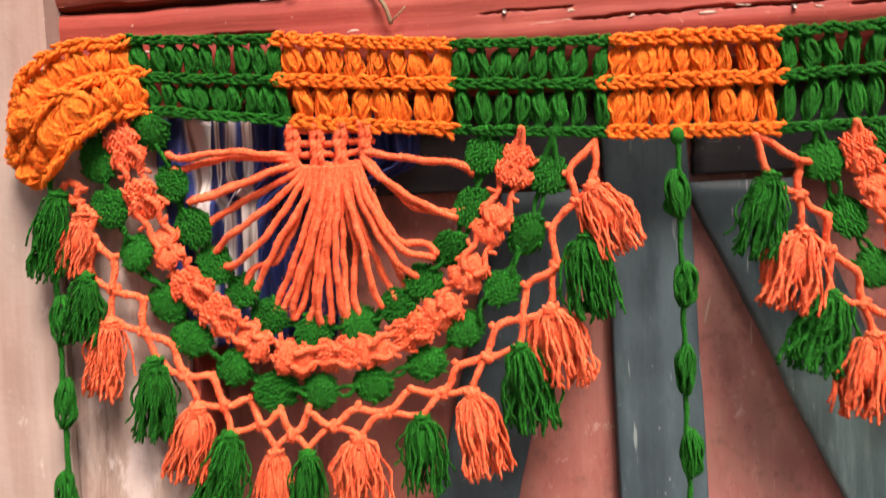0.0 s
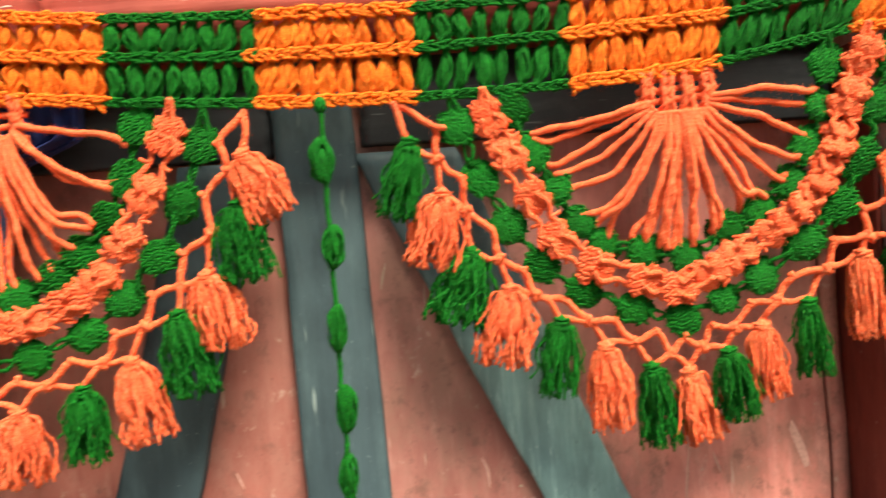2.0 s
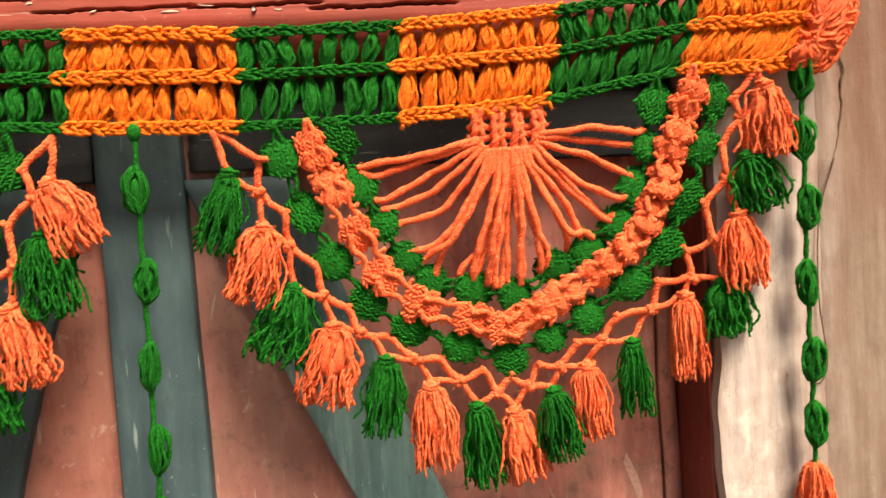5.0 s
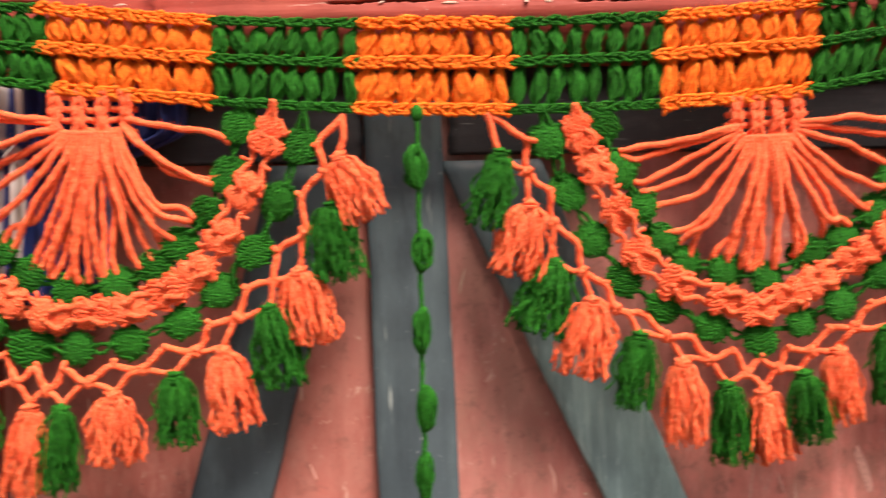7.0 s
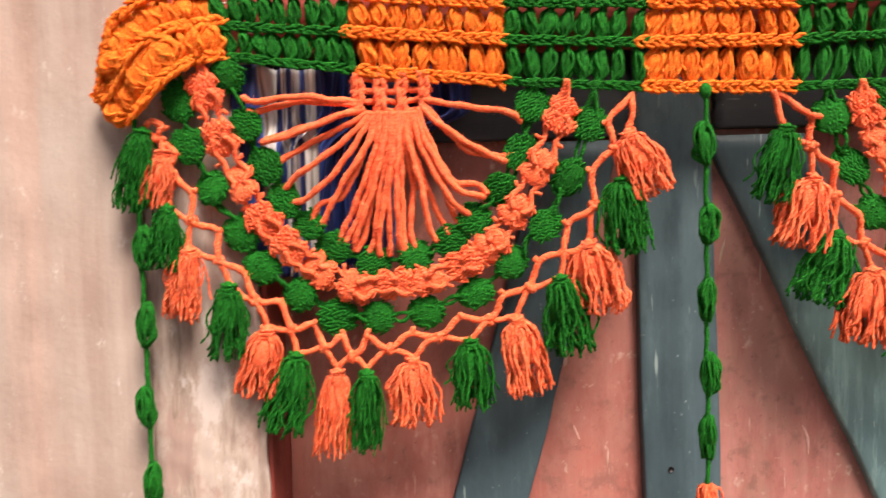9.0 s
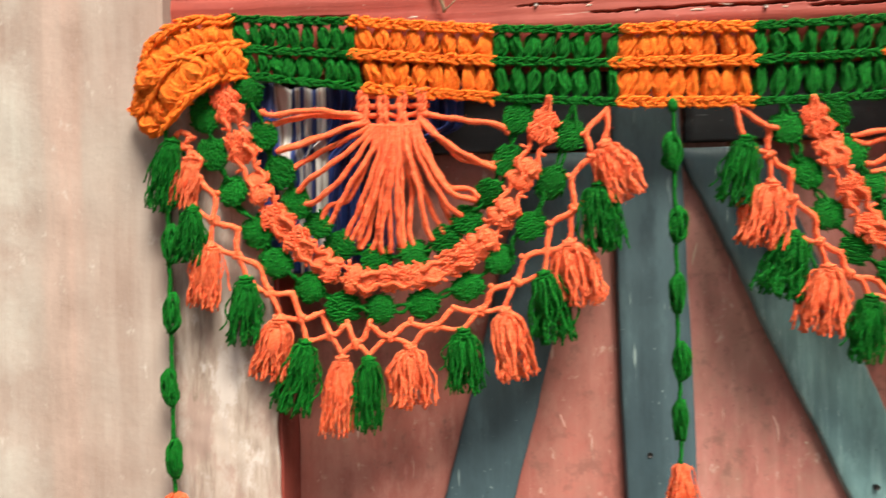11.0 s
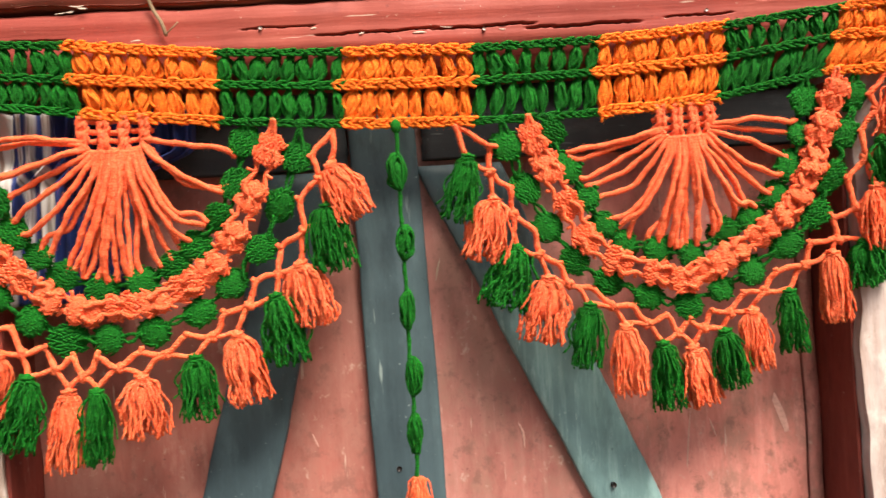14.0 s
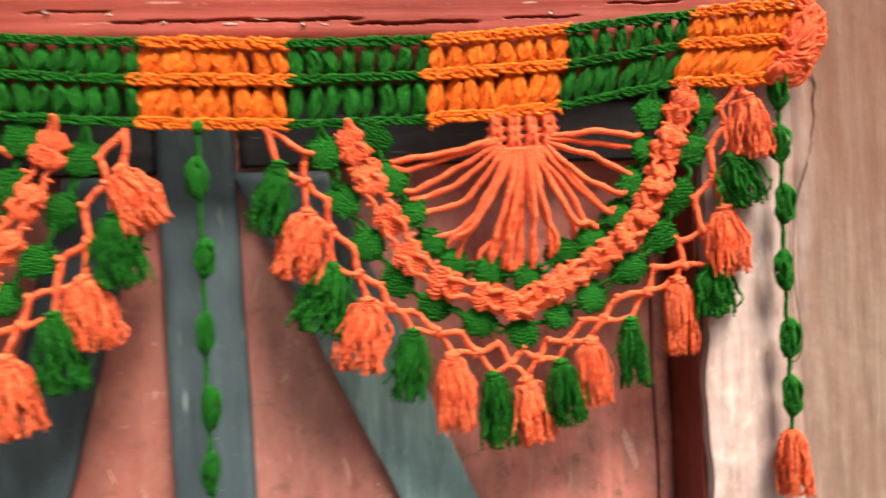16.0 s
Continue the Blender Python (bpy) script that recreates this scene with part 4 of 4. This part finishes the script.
def scallop(outer, middle, inner, net, tassels, ends, seed):
    q = random.Random(seed)
    ring("g", outer, "outer row of green crocheted rosettes", -0.001)
    ring("c", middle, "middle row of coral crocheted rosettes", -0.006)
    ring("g", inner, "inner row of green crocheted rosettes", -0.001, 0.98)
    # coral net: meshes hung from the gaps of the outer row, knotted between each two tassels
    arc = spline(outer, 160)
    B = Build()
    knots = [np.array([row[1], row[2] + 0.004]) for row in tassels]

    def rim(p):
        """The outer row's edge point nearest to p."""
        near = arc[int(np.hypot(arc[:, 0] - p[0], arc[:, 1] - p[1]).argmin())]
        v = p - near
        return near + v / (np.linalg.norm(v) + 1e-9) * 0.010

    def cord(pts, thick=0.0025):
        yarn(B, [at(p, -0.003 + 0.0015 * q.uniform(-1, 1)) for p in pts], thick, 0.0085, hair=2.5)

    def sway(p, k=0.0012):
        return p + np.array([q.uniform(-k, k), q.uniform(-k, k)])

    nodes = [ends[0]]
    for a, b in zip(knots, knots[1:]):
        m = 0.5 * (a + b)
        nodes.append(sway(m + (rim(m) - m) * 0.42, 0.0015))
    nodes.append(ends[1])
    for k, (a, b) in enumerate(zip(nodes, nodes[1:])):
        m = 0.5 * (a + b)
        edge = rim(m)
        gap = np.linalg.norm(edge - m) + 1e-9
        peak = sway(m + (edge - m) * min(0.75, 0.0075 / gap + 0.2))
        cord([a, sway(0.55 * a + 0.45 * peak), peak, sway(0.55 * b + 0.45 * peak), b])
        cord([peak, sway(0.5 * (peak + edge)), edge + (edge - peak) * 0.25], 0.0023)
        for node in (a, b):
            if k not in (0, len(knots) - 1) or node is not nodes[0] and node is not nodes[-1]:
                v = knots[k] - node
                side = np.array([v[0], 0.25 * v[1]])
                cord([node, sway(node + 0.45 * side + 0.25 * (v - side)), knots[k]], 0.0023)
    for node in nodes[1:-1]:
        t = node - rim(node)
        t = 0.0035 * t / (np.linalg.norm(t) + 1e-9)
        cord([node - t, sway(node, 0.0006), node + t], 0.0031)
    for end, k in ((ends[0], 0), (ends[1], -1)):
        cord([end, sway(0.5 * (end + knots[k])), knots[k]])
    part("coral_net", B, toran, label="coral cord netting that carries the tassels", mat=CORAL)
    for row in tassels:
        tassel(*row, q, dy=-0.004 + q.uniform(-0.003, 0.001))
    # knotted panel and its fringe
    (x0, z0), (x1, z1) = net
    B = Build()
    for c in range(4):
        x = x0 + 0.003 + (x1 - x0 - 0.006) * c / 3
        for off in (-0.0024, 0.0024):
            yarn(B, [at((x + off * (1 if k % 2 else 0.6) + q.uniform(-0.0006, 0.0006), z1 + 0.005 - (z1 - z0 + 0.006) * k / 8), -0.004 + (0.0015 if k % 2 else 0)) for k in range(9)], 0.0029, 0.012, hair=1.5)
    for r in range(4):
        z = z0 + 0.001 + (z1 - z0 - 0.001) * r / 3
        yarn(B, [at((x0 - 0.003 + (x1 - x0 + 0.006) * c / 8, z + q.uniform(-0.001, 0.001)), -0.001 + 0.0015 * (-1) ** c) for c in range(9)], 0.0024, 0.012, hair=1.5)
    panel = part("knotted_panel", B, toran, label="knotted coral net panel", mat=CORAL)
    rim = spline(inner, 200)
    us = np.r_[0.05, 0.075, 0.135, 0.155, 0.20, 0.25, 0.30, 0.345, 0.375, np.linspace(0.405, 0.59, 11), 0.635, 0.66, 0.70, 0.73, 0.77, 0.80, 0.86, 0.90, 0.95]
    for i, u in enumerate(us):
        u = u + q.uniform(-0.014, 0.014)
        end = rim[int(min(199, max(0, u * 199)))]
        fx = i / (len(us) - 1)
        s = 2 * fx - 1
        start = np.array([x0 + 0.002 + (x1 - x0 - 0.004) * (0.5 + 0.5 * s), z0 + 0.008 * max(0, abs(s) - 0.7) / 0.3])
        way = end - start
        dist = np.linalg.norm(way) + 1e-9
        end = start + way * (1 - 0.005 / dist)
        low = abs(way[0]) / dist
        bend = 0.020 * math.sin(math.pi * min(1, low)) * q.uniform(-0.1, 1.3) + 0.004 * low * q.uniform(-1, 1)
        side = q.uniform(-0.003, 0.003)
        dy = q.uniform(-0.009, 0.004)
        p1 = start + way * 0.18 + np.array([-0.15 * way[0] * (1 - low), -0.4 * bend])
        p2 = start + way * 0.48 + np.array([side, -bend + 0.004 * low * q.uniform(-1, 1)])
        p3 = start + way * 0.80 + np.array([q.uniform(-0.003, 0.003), -0.35 * bend + q.uniform(-0.004, 0.005)])
        B = Build()
        yarn(B, [at(start, -0.005), at(p1, -0.007 + dy * 0.3), at(p2, -0.004 + dy), at(p3, -0.003 + dy * 0.5), at(end, -0.002)], 0.0024, 0.0078, 1, 3, 5, 6, 0.15, 3.0)
        part("fringe_strand", B, panel, mat=CORAL)


TASSELS_A = [
    ('g', -0.409, 1.942, -0.01, -0.053, 0.026), ('o', -0.397, 1.927, -0.007, -0.036, 0.022),
    ('g', -0.395, 1.888, -0.004, -0.041, 0.026), ('o', -0.382, 1.857, -0.007, -0.047, 0.029),
    ('g', -0.355, 1.83, -0.004, -0.05, 0.029), ('o', -0.33, 1.797, -0.011, -0.046, 0.032),
    ('g', -0.31, 1.777, -0.013, -0.054, 0.034), ('o', -0.281, 1.763, -0.007, -0.059, 0.028),
    ('g', -0.259, 1.762, -0.004, -0.056, 0.025), ('o', -0.225, 1.77, 0.002, -0.046, 0.039),
    ('g', -0.181, 1.783, 0.0, -0.048, 0.032), ('o', -0.147, 1.799, 0.01, -0.053, 0.035),
    ('g', -0.114, 1.828, 0.008, -0.053, 0.037), ('o', -0.093, 1.853, 0.008, -0.048, 0.044),
    ('g', -0.069, 1.899, 0.006, -0.051, 0.036), ('o', -0.063, 1.932, 0.017, -0.042, 0.037),
]
TASSELS_B = [
    ('g', 0.048, 1.932, -0.013, -0.049, 0.03), ('o', 0.068, 1.896, -0.011, -0.048, 0.04),
    ('g', 0.085, 1.855, -0.014, -0.047, 0.042), ('o', 0.109, 1.828, -0.009, -0.05, 0.04),
    ('g', 0.143, 1.803, -0.007, -0.049, 0.029), ('o', 0.172, 1.784, 0.001, -0.054, 0.031),
    ('g', 0.203, 1.767, 0.005, -0.052, 0.029), ('o', 0.228, 1.762, 0.009, -0.046, 0.036),
    ('g', 0.255, 1.774, 0.006, -0.044, 0.03), ('o', 0.279, 1.79, 0.003, -0.047, 0.028),
    ('g', 0.31, 1.804, 0.002, -0.048, 0.023), ('o', 0.347, 1.834, 0.002, -0.054, 0.027),
    ('g', 0.372, 1.843, 0.003, -0.036, 0.034), ('o', 0.383, 1.887, 0.003, -0.047, 0.036),
    ('g', 0.39, 1.926, 0.009, -0.036, 0.037), ('o', 0.403, 1.972, 0.003, -0.045, 0.038),
]
OUTER_A = [
    (-0.385, 1.966), (-0.38, 1.934), (-0.365, 1.904), (-0.346, 1.87), (-0.332, 1.845), (-0.306, 1.824), (-0.279, 1.807),
    (-0.249, 1.805), (-0.214, 1.808), (-0.177, 1.821), (-0.15, 1.843), (-0.124, 1.87), (-0.107, 1.904), (-0.091, 1.943),
]
MIDDLE_A = [
    (-0.365, 1.972), (-0.356, 1.939), (-0.343, 1.907), (-0.328, 1.879), (-0.311, 1.859), (-0.291, 1.842),
    (-0.264, 1.829), (-0.236, 1.83), (-0.211, 1.832), (-0.185, 1.843), (-0.164, 1.857), (-0.146, 1.881),
    (-0.129, 1.912), (-0.112, 1.95),
]
INNER_A = [
    (-0.351, 1.984), (-0.339, 1.949), (-0.327, 1.919), (-0.314, 1.893), (-0.297, 1.875), (-0.281, 1.857),
    (-0.251, 1.846), (-0.22, 1.849), (-0.194, 1.86), (-0.176, 1.876), (-0.157, 1.897), (-0.141, 1.924), (-0.132, 1.958),
]
OUTER_B = [
    (0.082, 1.943), (0.095, 1.907), (0.112, 1.873), (0.133, 1.844), (0.161, 1.825), (0.195, 1.81), (0.228, 1.8),
    (0.256, 1.813), (0.282, 1.826), (0.311, 1.846), (0.335, 1.87), (0.35, 1.9), (0.363, 1.935), (0.372, 1.965),
]
MIDDLE_B = [
    (0.103, 1.947), (0.114, 1.923), (0.129, 1.89), (0.144, 1.861), (0.169, 1.841), (0.202, 1.829), (0.225, 1.822),
    (0.247, 1.831), (0.266, 1.843), (0.291, 1.858), (0.312, 1.874), (0.325, 1.892), (0.335, 1.915), (0.343, 1.941),
    (0.354, 1.968),
]
INNER_B = [
    (0.12, 1.951), (0.131, 1.922), (0.145, 1.896), (0.159, 1.872), (0.177, 1.855), (0.205, 1.848), (0.233, 1.843),
    (0.26, 1.86), (0.284, 1.871), (0.305, 1.888), (0.318, 1.912), (0.327, 1.939), (0.333, 1.967),
]
scallop(OUTER_A, MIDDLE_A, INNER_A, ((-0.261, 1.955), (-0.208, 1.979)), TASSELS_A, (np.array([-0.404, 1.952]), np.array([-0.060, 1.964])), 3)
scallop(OUTER_B, MIDDLE_B, INNER_B, ((0.210, 1.942), (0.257, 1.965)), TASSELS_B, (np.array([0.040, 1.962]), np.array([0.400, 1.985])), 5)

# ---- the three hanging strands ----
BEAD = [puff_mesh("bead", GREEN, 0.0158, 0.027, 0.0135, 11, 200 + k, 0.0014, 0.9, True) for k in range(4)]


def bead_strand(x, top, beads, end, key, seed, dy, tas=True):
    q = random.Random(seed)
    B = Build()
    zs = [top] + list(beads) + [end]
    yarn(B, [at((x + q.uniform(-0.0005, 0.0005), z), dy) for z in np.linspace(top, end, 14)], 0.0018, 0.006, 1, 3, wander=0.15)
    egg(B, at((x, top - 0.003), dy), 0.0045, 0.004, 0.006)
    body = part("bead_strand", B, toran, label="green crocheted strand of yarn beads", mat=GREEN)
    for z in beads:
        h = q.uniform(0.0142, 0.0160)
        between(at((x + q.uniform(-0.001, 0.001), z - h), dy), at((x + q.uniform(-0.002, 0.002), z + h), dy), q.choice(BEAD), "bead", body, q.uniform(0.85, 1.08), q.uniform(0, 3), 0.027)
    if tas:
        tassel("o", x, end, 0.0, -0.05, 0.027, q, body, dy)


bead_strand(-0.009, 1.966, (1.926, 1.868, 1.813, 1.758, 1.711), 1.674, "o", 1, -0.006)
bead_strand(-0.4145, 1.962, (1.863, 1.808, 1.748, 1.691), 1.662, "o", 2, -0.004)
bead_strand(0.428, 1.985, (1.980, 1.938, 1.892, 1.841, 1.789, 1.745), 1.717, "o", 3, -0.002)

# ---- small things on the wood and wall ----
for x, z in ((-0.115, 2.0515), (0.262, 2.050), (0.07, 2.0425), (0.439, 2.043)):
    B = Build()
    y = 0.006 if x < 0.4 else depth(x) - 0.004
    disc(B, x, y + 0.003, z, 0.0018, 0.005)
    tagged(part("nail", B, mat=NAIL), "small steel nail head in the red lintel", "nail", "nails of the hanging")
B = Build()
tube(B, spline([(-0.204, 0.000, 2.082), (-0.200, 0.002, 2.070), (-0.193, -0.001, 2.058), (-0.190, 0.001, 2.047)], 14), 0.0016, 5)
tube(B, spline([(-0.190, 0.001, 2.049), (-0.184, -0.002, 2.053), (-0.180, 0.0, 2.058)], 8), 0.0006, 4)
tagged(part("twig", B, mat=TWIG), "dry brown twig caught in the lintel's crack", "twig")
B = Build()
line = spline([(0.4640, WALL_Y - 0.001, 2.013), (0.4665, WALL_Y - 0.001, 2.000), (0.4710, WALL_Y - 0.001, 1.987), (0.4690, WALL_Y - 0.001, 1.976), (0.4680, WALL_Y - 0.001, 1.955), (0.4615, WALL_Y - 0.001, 1.925), (0.4550, WALL_Y - 0.001, 1.906)], 60)
line[:, 0] += 0.0007 * wav(line[:, 2], 260, 1)
tube(B, line, 0.0007 * (1.1 + 0.6 * wav(line[:, 2], 190, 2)) * np.sin(np.linspace(0.25, 2.95, 60)), 5)
part("crack", B, right_near, label="dark hairline crack in the plaster", mat=THREAD)
B = Build()
tube(B, spline([(0.4610, WALL_Y - 0.003, 1.925), (0.4475, WALL_Y - 0.004, 1.885), (0.4450, WALL_Y - 0.004, 1.830), (0.4490, WALL_Y - 0.005, 1.786), (0.4455, WALL_Y - 0.004, 1.770), (0.4395, WALL_Y - 0.004, 1.768)], 40), 0.0006, 4)
tagged(part("loose_thread", B, mat=THREAD), "thin dark thread hanging along the plaster wall", "thread")
